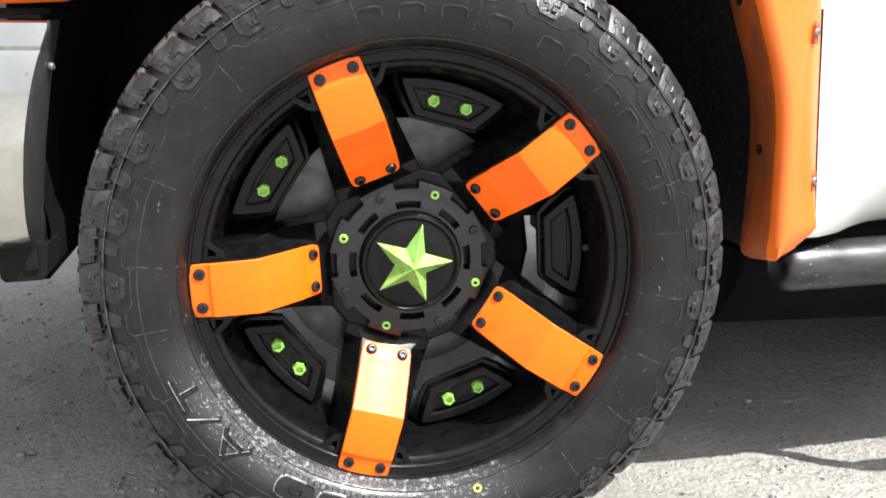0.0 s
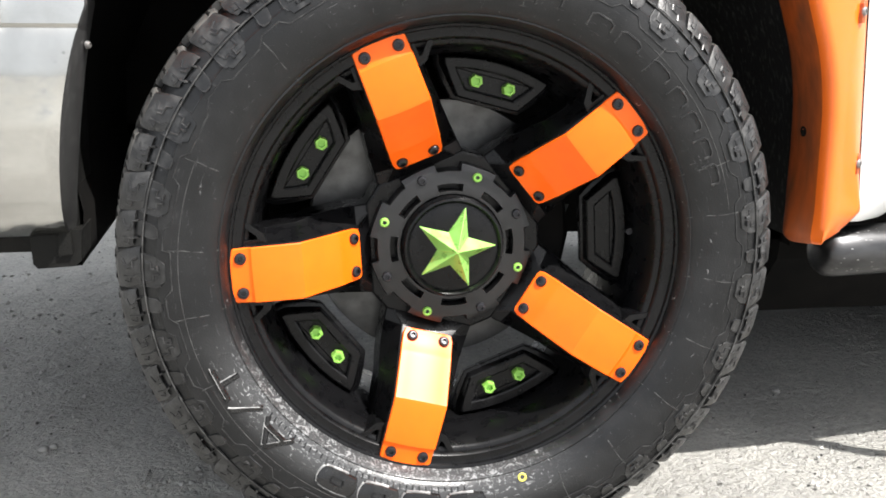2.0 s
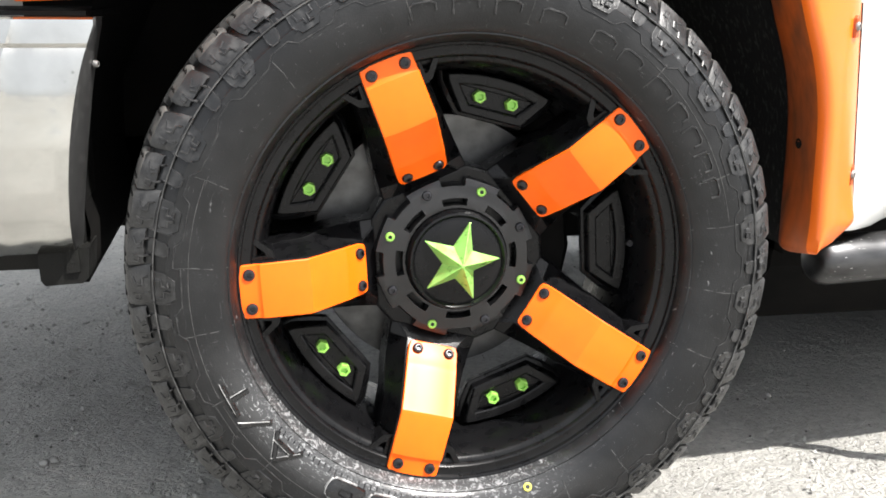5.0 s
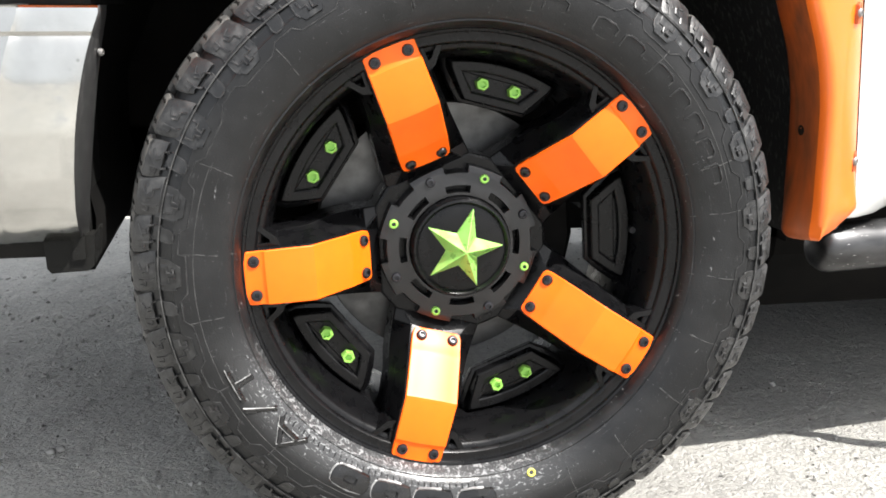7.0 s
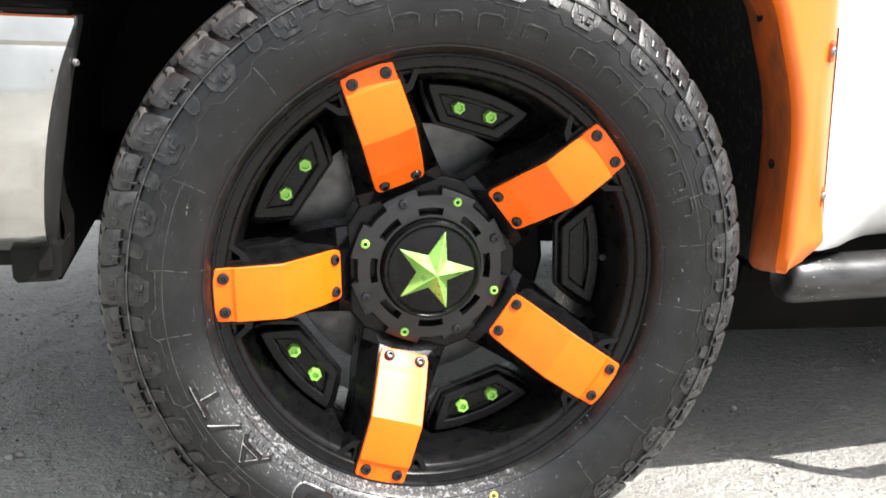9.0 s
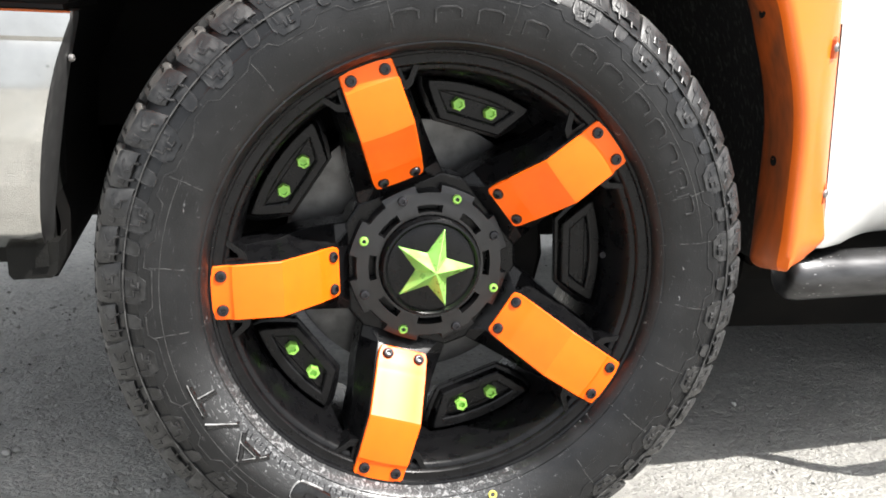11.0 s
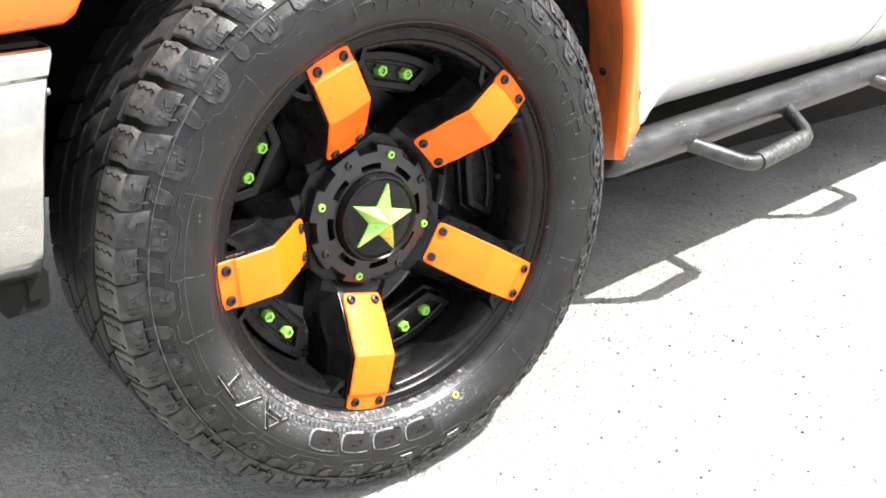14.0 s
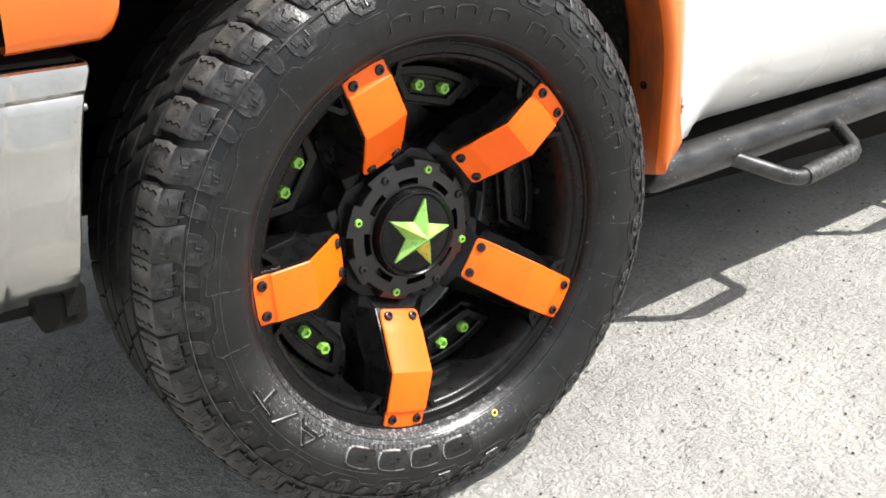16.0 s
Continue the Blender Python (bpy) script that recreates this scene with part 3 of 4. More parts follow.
def block_angle(k):
    """Middle of tread block k; the pitch varies a little round the tyre."""
    d = 7.3 + 7.2 * k
    return radians(d + 2.1 * math.exp(-((d % 360 - 156) / 16) ** 2))


def wedge(bm, stations, deep, face_from=0):
    """A tread block: stations of (r, y, a0, a1), seated by deep below its face; faces from face_from on take the second material."""
    rings = []
    for (r, y, a0, a1), (dr, dy) in zip(stations, deep):
        row = [at_angle(r - dr, a0 - 0.003, y + dy), at_angle(r - 0.0014, a0, y + 0.0008)]
        row += [at_angle(r, a0 + (a1 - a0) * f, y) for f in (0.07, 0.5, 0.93)]
        row += [at_angle(r - 0.0014, a1, y + 0.0008), at_angle(r - dr, a1 + 0.003, y + dy)]
        rings.append(row)
    rows = strip(bm, rings, closed_u=False)
    bm.faces.new(rows[0])
    bm.faces.new(rows[-1])
    bm.faces.ensure_lookup_table()
    for f in bm.faces:
        if face_from and min(v.co.y for v in f.verts) >= stations[face_from][1] - 0.0005:
            f.material_index = 1


def block_object(bm, first, second=None):
    flatten(bm)
    ob = part("tread_block", bm, first, wheel, angle=30)
    if second:
        ob.data.materials.append(second)


SHOULDER = [(0.3665, -0.0135), (0.3745, -0.0085), (0.3825, -0.0030), (0.3885, 0.0025), (0.3940, 0.0080), (0.3985, 0.0270), (0.4012, 0.0540)]
SEAT = [(0.001, 0.004), (0.001, 0.008), (0.002, 0.012), (0.005, 0.014), (0.007, 0.012), (0.0085, 0.004), (0.0095, 0.0)]
CURVE = [-0.34, -0.22, -0.10, -0.02, 0.04, -0.04, 0.10]


def shoulder_block(kind, a):
    bm = bmesh.new()
    h = PITCH / 2
    wide = (0.70, 0.84, 0.90, 0.89, 0.87, 0.86, 0.84) if kind else (0.94, 0.93, 0.92, 0.90, 0.87, 0.86, 0.84)
    st = [(r, y, a + h * (c - w), a + h * (c + w)) for (r, y), c, w in zip(SHOULDER, CURVE, wide)]
    wedge(bm, st[kind:], SEAT[kind:], 4 - kind)
    return bm


def middle_block(a, y0, y1, skew, w):
    bm = bmesh.new()
    h = PITCH / 2 * w
    st = []
    for f in (0.0, 0.45, 0.55, 1.0):
        sh = skew * PITCH * (f - 0.5)
        st.append((0.4016 + 0.0018 * (1 - abs(y0 + (y1 - y0) * f - WIDE / 2) / (WIDE / 2)), y0 + (y1 - y0) * f, a - h + sh, a + h + sh))
    wedge(bm, st, [(0.010, 0)] * 4)
    return bm


bm_sipe = bmesh.new()
for k in range(BLOCKS):
    a = block_angle(k)
    block_object(shoulder_block(k % 2, a), M_SIDE, M_TREAD)
    block_object(middle_block(a + 0.42 * PITCH, 0.0620, 0.0935, 0.42, 0.90), M_TREAD_DARK)
    for f in (-0.28, 0.22):
        pts = [at_angle(0.3966 + 0.0046 * t + 0.0006, a + PITCH * (f + 0.035 * (-1) ** i + 0.03 * t), 0.014 + 0.036 * t) for i, t in enumerate((0.0, 0.2, 0.4, 0.6, 0.8, 1.0))]
        if min(p.z for p in pts) > -0.4:
            rings = []
            for p in pts:
                t1 = Vector((-p.z, 0, p.x)).normalized() * 0.0006
                n1 = Vector((p.x, 0, p.z)).normalized()
                rings.append([p - t1, p - t1 - n1 * 0.004, p + t1 - n1 * 0.004, p + t1])
            strip(bm_sipe, rings, caps=True)
tagged(part("tread_sipe", bm_sipe, M_UNDER, wheel, "fine zigzag sipes across the tread"), kind="stuff")
bm = bmesh.new()
for k in range(BLOCKS):
    a = block_angle(k)
    for y0, y1, sk, sh in ((0.1010, 0.1330, 0.42, 0.08), (0.1405, 0.1720, 0.42, 0.62), (0.1800, 0.2260, 0.25, 0.2)):
        b2 = middle_block(a + sh * PITCH, y0, y1, sk, 0.90)
        flatten(b2)
        me = bpy.data.meshes.new("tmp")
        b2.to_mesh(me)
        b2.free()
        bm.from_mesh(me)
        bpy.data.meshes.remove(me)
tagged(part("inner_tread", bm, M_TREAD_DARK, wheel, angle=30), kind="stuff")


def side_y(r):
    """Depth of the outer sidewall at radius r."""
    for (r0, y0), (r1, y1) in zip(TYRE_OUT, TYRE_OUT[1:]):
        if r0 <= r <= r1:
            return y0 + (y1 - y0) * (r - r0) / (r1 - r0)
    return 0.0


def block_y(r):
    """Depth of the shoulder blocks' outer face at radius r."""
    for (r0, y0), (r1, y1) in zip(SHOULDER, SHOULDER[1:]):
        if r0 <= r <= r1:
            return y0 + (y1 - y0) * (r - r0) / (r1 - r0)
    return 0.0


def ridge(bm, pts, w, h, depth=None):
    """A thin raised bar along (r, angle) points of the sidewall."""
    rings = []
    for i, (r, a) in enumerate(pts):
        p0, p1 = pts[max(i - 1, 0)], pts[min(i + 1, len(pts) - 1)]
        d = at_angle(p1[0], p1[1], 0) - at_angle(p0[0], p0[1], 0)
        side = Vector((d.z, 0, -d.x)).normalized() * w / 2
        c = at_angle(r, a, (depth or side_y)(r))
        rings.append([c - side * 1.3 + Vector((0, 0.001, 0)), c - side * 0.6 - Vector((0, h, 0)), c + side * 0.6 - Vector((0, h, 0)), c + side * 1.3 + Vector((0, 0.001, 0))])
    strip(bm, rings, caps=True)


def arc(r, a0, a1, n=8):
    return [(r, a0 + (a1 - a0) * i / n) for i in range(n + 1)]


def slab(bm, stations, lift, a):
    """A raised pad on the sidewall through stations of (radius, first and last angle as shares of half a pitch) round the angle a."""
    h = PITCH / 2
    rings = []
    for i, (r, f0, f1) in enumerate(stations):
        y, b, end = side_y(r), 0.06, i in (0, len(stations) - 1)
        up = lift * (0.35 if end else 1.0)
        rings.append([at_angle(r, a + h * (f0 - b), y + 0.001), at_angle(r, a + h * f0, y - up), at_angle(r, a + h * (f0 + f1) / 2, y - up), at_angle(r, a + h * f1, y - up), at_angle(r, a + h * (f1 + b), y + 0.001)])
    strip(bm, rings, closed_u=False)


# lugs on the upper sidewall: large six-sided ones and narrow tabs in turn
BIG = [(0.3700, -0.92, 0.72), (0.3620, -0.90, 0.74), (0.3505, -0.86, 0.76), (0.3395, -0.50, 0.46), (0.3385, -0.48, 0.44)]
TAB = [(0.3700, -0.70, 0.06), (0.3620, -0.62, 0.10), (0.3520, -0.54, 0.14), (0.3470, -0.36, 0.02), (0.3463, -0.34, 0.0)]
for k in range(BLOCKS):
    a, h = block_angle(k), PITCH / 2
    bm = bmesh.new()
    slab(bm, TAB if k % 2 else BIG, 0.0020, a)
    part("sidewall_lug", bm, M_LUG_PAD, wheel, angle=18)
    bm = bmesh.new()
    up = lambda r: side_y(r) - 0.0018
    if k % 2 == 0:
        ridge(bm, [(0.3610, a + h * 0.46), (0.3520, a + h * 0.40), (0.3520, a + h * 0.10), (0.3460, a + h * 0.05)], 0.0026, 0.0012, up)
        ridge(bm, [(0.3610, a - h * 0.50), (0.3540, a - h * 0.52), (0.3540, a - h * 0.20), (0.3470, a - h * 0.16), (0.3470, a - h * 0.42)], 0.0026, 0.0012, up)
        ridge(bm, [(0.3670, a + h * 0.70), (0.3500, a + h * 0.76), (0.3445, a + h * 0.66)], 0.0016, 0.0010, up)
    else:
        ridge(bm, [(0.3670, a + h * 0.06), (0.3520, a + h * 0.14), (0.3475, a + h * 0.04), (0.3470, a - h * 0.30)], 0.0016, 0.0010, up)
    part("lug_edge", bm, M_LUG, wheel, angle=30)
    bm = bmesh.new()
    ridge(bm, [(0.3700, a - h * 0.62), (0.3760, a - h * 0.50), (0.3760, a - h * 0.12), (0.3820, a - h * 0.02)], 0.0024, 0.0014, block_y)
    ridge(bm, [(0.3870, a - h * 0.52), (0.3840, a - h * 0.20), (0.3790, a - h * 0.30)], 0.0020, 0.0012, block_y)
    ridge(bm, [(0.3690, a + h * 0.18), (0.3750, a + h * 0.30), (0.3870, a + h * 0.34)], 0.0022, 0.0014, block_y)
    ridge(bm, [(0.3860, a + h * 0.56), (0.3800, a + h * 0.60), (0.3790, a + h * 0.40)], 0.0018, 0.0012, block_y)
    part("shoulder_mark", bm, M_LUG, wheel, angle=30)
bm = bmesh.new()
zig = []
for k in range(0, BLOCKS, 2):
    a, h = block_angle(k), PITCH / 2
    zig += [(0.3330, a - h * 1.10), (0.3330, a + h * 0.95), (0.3415, a + h * 1.35), (0.3415, a + h * 2.45)]
zig.append((zig[0][0], zig[0][1] + 2 * math.pi))
ridge(bm, zig, 0.0016, 0.0010)
part("stepped_rib", bm, M_LUG, wheel)
bm = bmesh.new()
ridge(bm, arc(0.3638, 0, 2 * math.pi, 180), 0.0016, 0.0040)
part("moulded_rib", bm, M_SCUFF, wheel, "fine scuffed ribs running round the sidewall")
for d0, d1 in ((158, 204), (206, 246), (10, 52)):
    bm = bmesh.new()
    ridge(bm, arc(0.3248, radians(d0), radians(d1), 30), 0.0009, 0.0004)
    part("scuff_line", bm, M_SCUFF, wheel)
MOULD = [-6, -21, -36, -52, -66, -82, 9, 20, 47, 78, 104, 132, 158, 176, 190, 205, 222]
for d in MOULD:
    bm = bmesh.new()
    a = radians(d)
    ridge(bm, [(0.2780, a), (0.3000, a + 0.004), (0.3200, a - 0.002), (0.3360, a)], 0.0012, 0.0007)
    part("mould_line", bm, M_SCUFF, wheel)


LETTERS_LOW = (-89.0, -99.5, -109.7, -120.0)
LETTERS_TOP = (101, 92, 83, 73, 61, 53.6, 44.4, 37.4, 31, 24.6, 18.4)


def letter_arch(r0, r1, a0, a1):
    """A shallow moulded block in place of a letter, open towards the rim."""
    bm = bmesh.new()
    da = a1 - a0
    ridge(bm, [(r0 + (r1 - r0) * 0.55, a0), (r1 - 0.003, a0), (r1, a0 + da * 0.2), (r1, a1 - da * 0.2), (r1 - 0.003, a1), (r0 + (r1 - r0) * 0.3, a1)], 0.0026, 0.0017)
    part("letter_bar", bm, M_LUG, wheel)


def letter_bar(r0, r1, a0, a1):
    """A plain moulded pad in place of a letter."""
    bm = bmesh.new()
    rings = []
    am, rm, ha, hr = (a0 + a1) / 2, (r0 + r1) / 2, (a1 - a0) / 2, (r1 - r0) / 2
    for k, lift in ((1.06, -0.001), (1.0, 0.0022), (0.93, 0.0034), (0.36, 0.0034), (0.28, 0.0004)):
        ring = []
        for i in range(24):
            t = 2 * math.pi * i / 24
            cx, cy = math.cos(t), math.sin(t)
            q = max(abs(cx), abs(cy)) ** 0.6
            r, a = rm + hr * k * cy / q, am + ha * k * cx / q
            ring.append(at_angle(r, a, side_y(r) - lift))
        rings.append(ring)
    strip(bm, rings, caps=True)
    pad = part("letter_bar", bm, M_LETTER, wheel)
    # Pale ridge round part of the pad: a glint put into colour.
    bm = bmesh.new()
    loop = []
    for i in range(17):
        t = 2 * math.pi * i / 24 + 0.9
        q = max(abs(math.cos(t)), abs(math.sin(t))) ** 0.6
        loop.append((rm + hr * 1.03 * math.sin(t) / q, am + ha * 1.03 * math.cos(t) / q))
    ridge(bm, loop, 0.0017, 0.0027)
    part("worn_edge", bm, M_GLINT, wheel)


for i, d in enumerate(LETTERS_LOW):
    letter_bar(0.2925, 0.3185, radians(d - 4.7), radians(d + 4.7))
# "A/T", tops outward, read clockwise
for strokes in ([[(0.2925, -133.6), (0.3185, -138.0)], [(0.3185, -138.0), (0.2925, -142.2)], [(0.3010, -135.6), (0.3010, -140.6)]], [[(0.2910, -144.4), (0.3200, -148.6)]],
                [[(0.3165, -150.6), (0.3165, -158.0)], [(0.3165, -154.3), (0.2920, -154.3)]]):
    bm = bmesh.new()
    for line in strokes:
        ridge(bm, [(r, radians(d)) for r, d in line], 0.0062, 0.0028)
    part("moulded_letter", bm, M_LETTER, wheel, angle=30)
    # Pale lines beside the strokes are painted glints.
    bm = bmesh.new()
    for line in strokes:
        ridge(bm, [(r + 0.0012, radians(d - 0.75)) for r, d in line], 0.0011, 0.0027)
    part("worn_edge", bm, M_GLINT, wheel)
for i, d in enumerate(LETTERS_TOP):
    w = 2.7 if i < 7 else 2.2
    letter_arch(0.2950, 0.3195, radians(d - w), radians(d + w))
bm = bmesh.new()
for i in range(34):
    a = radians(-142 + i * 1.6)
    ridge(bm, [(0.2865, a), (0.2925 - 0.002 * (i % 3 == 0), a + 0.002)], 0.0022, 0.0006)
tagged(part("small_moulded_print", bm, M_LETTER, wheel, "tiny unreadable moulded print near the bead"), kind="stuff")
bm = bmesh.new()
rings = []
for i in range(20):
    t = 2 * math.pi * i / 20
    rings.append([Vector(((0.0042 + 0.0013 * math.cos(s)) * math.cos(t), 0.0008 * math.sin(s), (0.0042 + 0.0013 * math.cos(s)) * math.sin(t))) for s in (0, 1.57, 3.14, 4.71)])
strip(bm, rings, closed_v=True)
dot = part("paint_ring", bm, M_YELLOW, wheel, "small yellow paint ring on the sidewall")
dot.matrix_basis = Matrix.Translation((0.077, side_y(0.2885) - 0.0012, -0.278)) @ Matrix.Rotation(radians(-24), 4, "X")

# ---- truck body ----
LEANY = 0.10   # the truck's flank runs slightly inwards against the steered wheel


def flank(x):
    return LEANY * (x - 0.60)


ARCH = smooth_path([(-0.345, 0, 0.766), (-0.336, 0, 0.782), (-0.312, 0, 0.818), (-0.240, 0, 0.868), (-0.140, 0, 0.900), (0.010, 0, 0.912), (0.150, 0, 0.904), (0.275, 0, 0.872), (0.355, 0, 0.818),
                    (0.413, 0, 0.755), (0.440, 0, 0.695), (0.461, 0, 0.640), (0.474, 0, 0.585), (0.480, 0, 0.530), (0.484, 0, 0.475), (0.488, 0, 0.430), (0.490, 0, 0.402)], 6)


def arch_side(i):
    a, b = ARCH[max(i - 1, 0)], ARCH[min(i + 1, len(ARCH) - 1)]
    d = (b - a).normalized()
    return Vector((-d.z, 0, d.x))


def band(i):
    """Width of the flare: on the rear side it reaches the upright seam with the white fender."""
    p, n = ARCH[i], arch_side(i)
    if p.x < 0.2 or n.x < 0.5:
        return 0.087
    seam = 0.534 + 0.13 * (0.72 - p.z)
    wide = min(0.16, max(0.06, (seam - 0.003 - p.x) / n.x))
    f = min(1.0, (p.x - 0.2) / 0.12)
    return 0.087 + (wide - 0.087) * f


def spread(o, i):
    return o if o <= 0.02 else 0.02 + (o - 0.02) * (band(i) - 0.02) / 0.067


def arch_depth(p):
    """Depth of the flare's ridge: it leans outward with height behind the wheel."""
    return 0.042 + max(-0.034, 0.115 * (0.58 - p.z))


# (offset outward from the arch, depth)
FLARE = [(0.012, 0.098), (0.002, 0.094), (-0.001, 0.086), (-0.002, 0.060), (-0.001, 0.034), (0.000, 0.014), (0.003, 0.004), (0.009, -0.001), (0.018, 0.001), (0.030, 0.006), (0.045, 0.014), (0.060, 0.023), (0.075, 0.033), (0.084, 0.042), (0.087, 0.050), (0.086, 0.072)]
bm = bmesh.new()
rings = []
n_arch = len(ARCH)
for i, p in enumerate(ARCH):
    out = arch_side(i)
    rings.append([p + out * spread(o, i) + Vector((0, y + arch_depth(p), 0)) for o, y in FLARE])
# rounded lower tip of the rear end
d = (ARCH[-1] - ARCH[-2]).normalized()
out = arch_side(n_arch - 1)
for drop, shrink in ((0.004, 0.985), (0.008, 0.94), (0.011, 0.86), (0.0125, 0.72), (0.0130, 0.40)):
    rings.append([ARCH[-1] + out * (0.040 + (o - 0.040) * shrink) + Vector((0, arch_depth(ARCH[-1]) + 0.030 + (y - 0.030) * shrink, -drop)) for o, y in FLARE])
for ring in rings[-45:]:
    for v in ring:
        low = min(1.0, max(0.0, (0.52 - v.z) / 0.12)) ** 2
        tip = min(1.0, max(0.0, (0.432 - v.z) / 0.042)) ** 1.2
        inner = min(1.0, max(0.0, (v.y - 0.070) / 0.05)) if v.x < 0.510 else 0.0
        v.x -= 0.026 * inner * low + 0.78 * max(0.0, v.x - 0.495) * tip
        v.z += 0.25 * max(0.0, 0.475 - v.x) * low
        v.y -= 0.55 * max(0.0, v.y - 0.075) * low
strip(bm, rings, closed_u=True, caps=True)
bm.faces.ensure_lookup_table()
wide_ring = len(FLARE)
# Inner lip faces take the darker orange that holds shade and grime.
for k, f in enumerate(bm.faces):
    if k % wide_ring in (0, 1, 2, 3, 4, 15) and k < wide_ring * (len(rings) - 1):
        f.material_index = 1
flare = part("fender_flare", bm, M_FLARE, truck, "orange painted wheel-arch flare with a grimy inner lip darkened by painted shade", angle=60)
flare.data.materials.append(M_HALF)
HOLE = screw_mesh(0.0075, 0.0012, M_PLASTIC, name="flare_screw")
for z in (0.735, 0.537, 0.445):
    i = min(range(n_arch // 2, n_arch), key=lambda k: abs(ARCH[k].z - z))
    q = part("flare_screw", HOLE, None, flare)
    q.matrix_basis = Matrix.Translation(ARCH[i] - arch_side(i) * 0.0015 + Vector((0, arch_depth(ARCH[i]) + 0.055, 0))) @ Matrix.Rotation(radians(-88), 4, "Z")
CLIP = screw_mesh(0.006, 0.004, M_STEEL, name="flare_clip")
for z, back, deep in ((0.667, 0.019, 0.0255), (0.489, 0.010, 0.0330)):
    i = min(range(n_arch // 2, n_arch), key=lambda k: abs(ARCH[k].z - z))
    spot = Matrix.Translation(ARCH[i] + arch_side(i) * (band(i) - back) + Vector((0, arch_depth(ARCH[i]) + deep, 0))) @ Matrix.Rotation(radians(40), 4, "Z")
    q = part("flare_clip", CLIP, None, flare)
    q.matrix_basis = spot
    # Raised pad; its darker paint stands in for shade in the clip notch.
    bm = bmesh.new()
    prism(bm, [(-0.005, -0.014), (0.006, -0.014), (0.006, 0.008), (0.004, 0.013), (0.000, 0.014), (-0.004, 0.010)], spot, 0.006, -0.0012, 0.0006)
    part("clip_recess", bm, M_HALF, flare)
# dark seam between the flare and the white fender
bm = bmesh.new()
edge = [ARCH[i] + arch_side(i) * (band(i) + 0.0012) + Vector((0, arch_depth(ARCH[i]) + 0.0475, 0)) for i in range(n_arch) if 0.44 < ARCH[i].x and 0.44 < ARCH[i].z < 0.80]
tube(bm, edge, 0.0016, 8)
part("seam_gasket", bm, M_PLASTIC, flare, "thin dark seam line")

# wheel-well liner
bm = bmesh.new()
rings = []
for i, p in enumerate(ARCH):
    out = arch_side(i)
    if p.x < -0.05:
        continue
    lead = 0.14 if p.x < 0.1 else 0.0
    rings.append([p + out * o + Vector((0, y + lead * (y < 0.2), 0)) for o, y in ((0.014, 0.140), (0.022, 0.170), (0.034, 0.30), (0.02, 0.62))])
rings.append([Vector((0.52, y, 0.375)) for y in (0.19, 0.20, 0.30, 0.62)])
strip(bm, rings, closed_u=False)
liner = part("wheel_liner", bm, M_LINER, truck, "dusty black plastic wheel-arch liner")
# The liner's hanging lower lip is added to stop sun reaching the ground.
bm = bmesh.new()
strip(bm, [[Vector((x + 0.03 * (y > 0.3) * (z > 0.6), y, z)) for y in (0.118, 0.126, 0.30, 0.62)] for x, z in ((0.0, 0.985), (-0.16, 0.965), (-0.28, 0.915), (-0.365, 0.83), (-0.425, 0.72), (-0.452, 0.60), (-0.456, 0.50), (-0.446, 0.446), (-0.452, 0.380), (-0.462, 0.380), (-0.485, 0.424))], closed_u=False)
part("front_wheel_liner", bm, M_UNDER, truck, "black plastic liner ahead of the wheel")
bm = bmesh.new()
prism(bm, [(-0.60, 0.40), (0.60, 0.40), (0.60, 1.0), (-0.60, 1.0)], Matrix.Identity(4), 0.66, 0.62)
part("inner_fender", bm, M_UNDER, truck, smooth=False)

# flank: fender and door in white
SIDE = [(1.16, 0.140), (1.05, 0.100), (0.95, 0.085), (0.80, 0.078), (0.70, 0.080), (0.60, 0.090), (0.53, 0.110), (0.48, 0.140), (0.445, 0.174), (0.418, 0.204), (0.408, 0.232), (0.414, 0.256)]


def side_panel(x0, x1, name, label):
    bm = bmesh.new()
    rings = []
    steps = 20
    for i in range(steps + 1):
        x = x0 + (x1 - x0) * i / steps
        tuck = min(1.0, max(0.0, (x - 0.545) / 0.22))
        tuck = 0.15 + 0.85 * tuck * tuck * (3 - 2 * tuck)
        rings.append([Vector((x, (0.090 + (y - 0.090) * tuck if y > 0.090 and z < 0.56 else y) + flank(x) + 0.30 * max(0.0, 0.62 - x), z - 0.006 * (x - 0.6))) for z, y in SIDE])
    strip(bm, rings, closed_u=False)
    bmesh.ops.solidify(bm, geom=bm.faces[:], thickness=0.010)
    return part(name, bm, M_WHITE, truck, label)


side_panel(0.545, 1.455, "front_fender", "white painted fender panel, lightly soiled")
side_panel(1.460, 2.75, "door", "white painted door panel")
bm = bmesh.new()
strip(bm, [[Vector((x, y, z)) for x, z in ((0.58, 0.335), (2.9, 0.36), (2.9, 0.62), (0.58, 0.60))] for y in (0.30, 0.52)], caps=True)
part("rocker_rail", bm, M_UNDER, truck, smooth=False)
# body shell above and made-up tray, added to keep light out from below
bm = bmesh.new()
strip(bm, [[Vector((x, (0.102 if x > 0.5 else 0.058) + max(0, flank(x)), 0.955)), Vector((x, (0.112 if x > 0.5 else 0.075) + max(0, flank(x)), 1.05)), Vector((x, 0.165 + max(0, flank(x)), 1.16)), Vector((x, 0.45, 1.20)), Vector((x, 1.60, 1.20)), Vector((x, 1.86, 1.10)), Vector((x, 1.88, 0.55)), Vector((x, 1.70, 0.50)), Vector((x, 0.64, 0.50)), Vector((x, 0.62, 0.95))] for x in (-0.85, -0.3, 0.40, 0.6, 1.6, 2.9, 4.0)], caps=True)
part("body_shell", bm, M_SHELL, truck, smooth=False)
bm = bmesh.new()
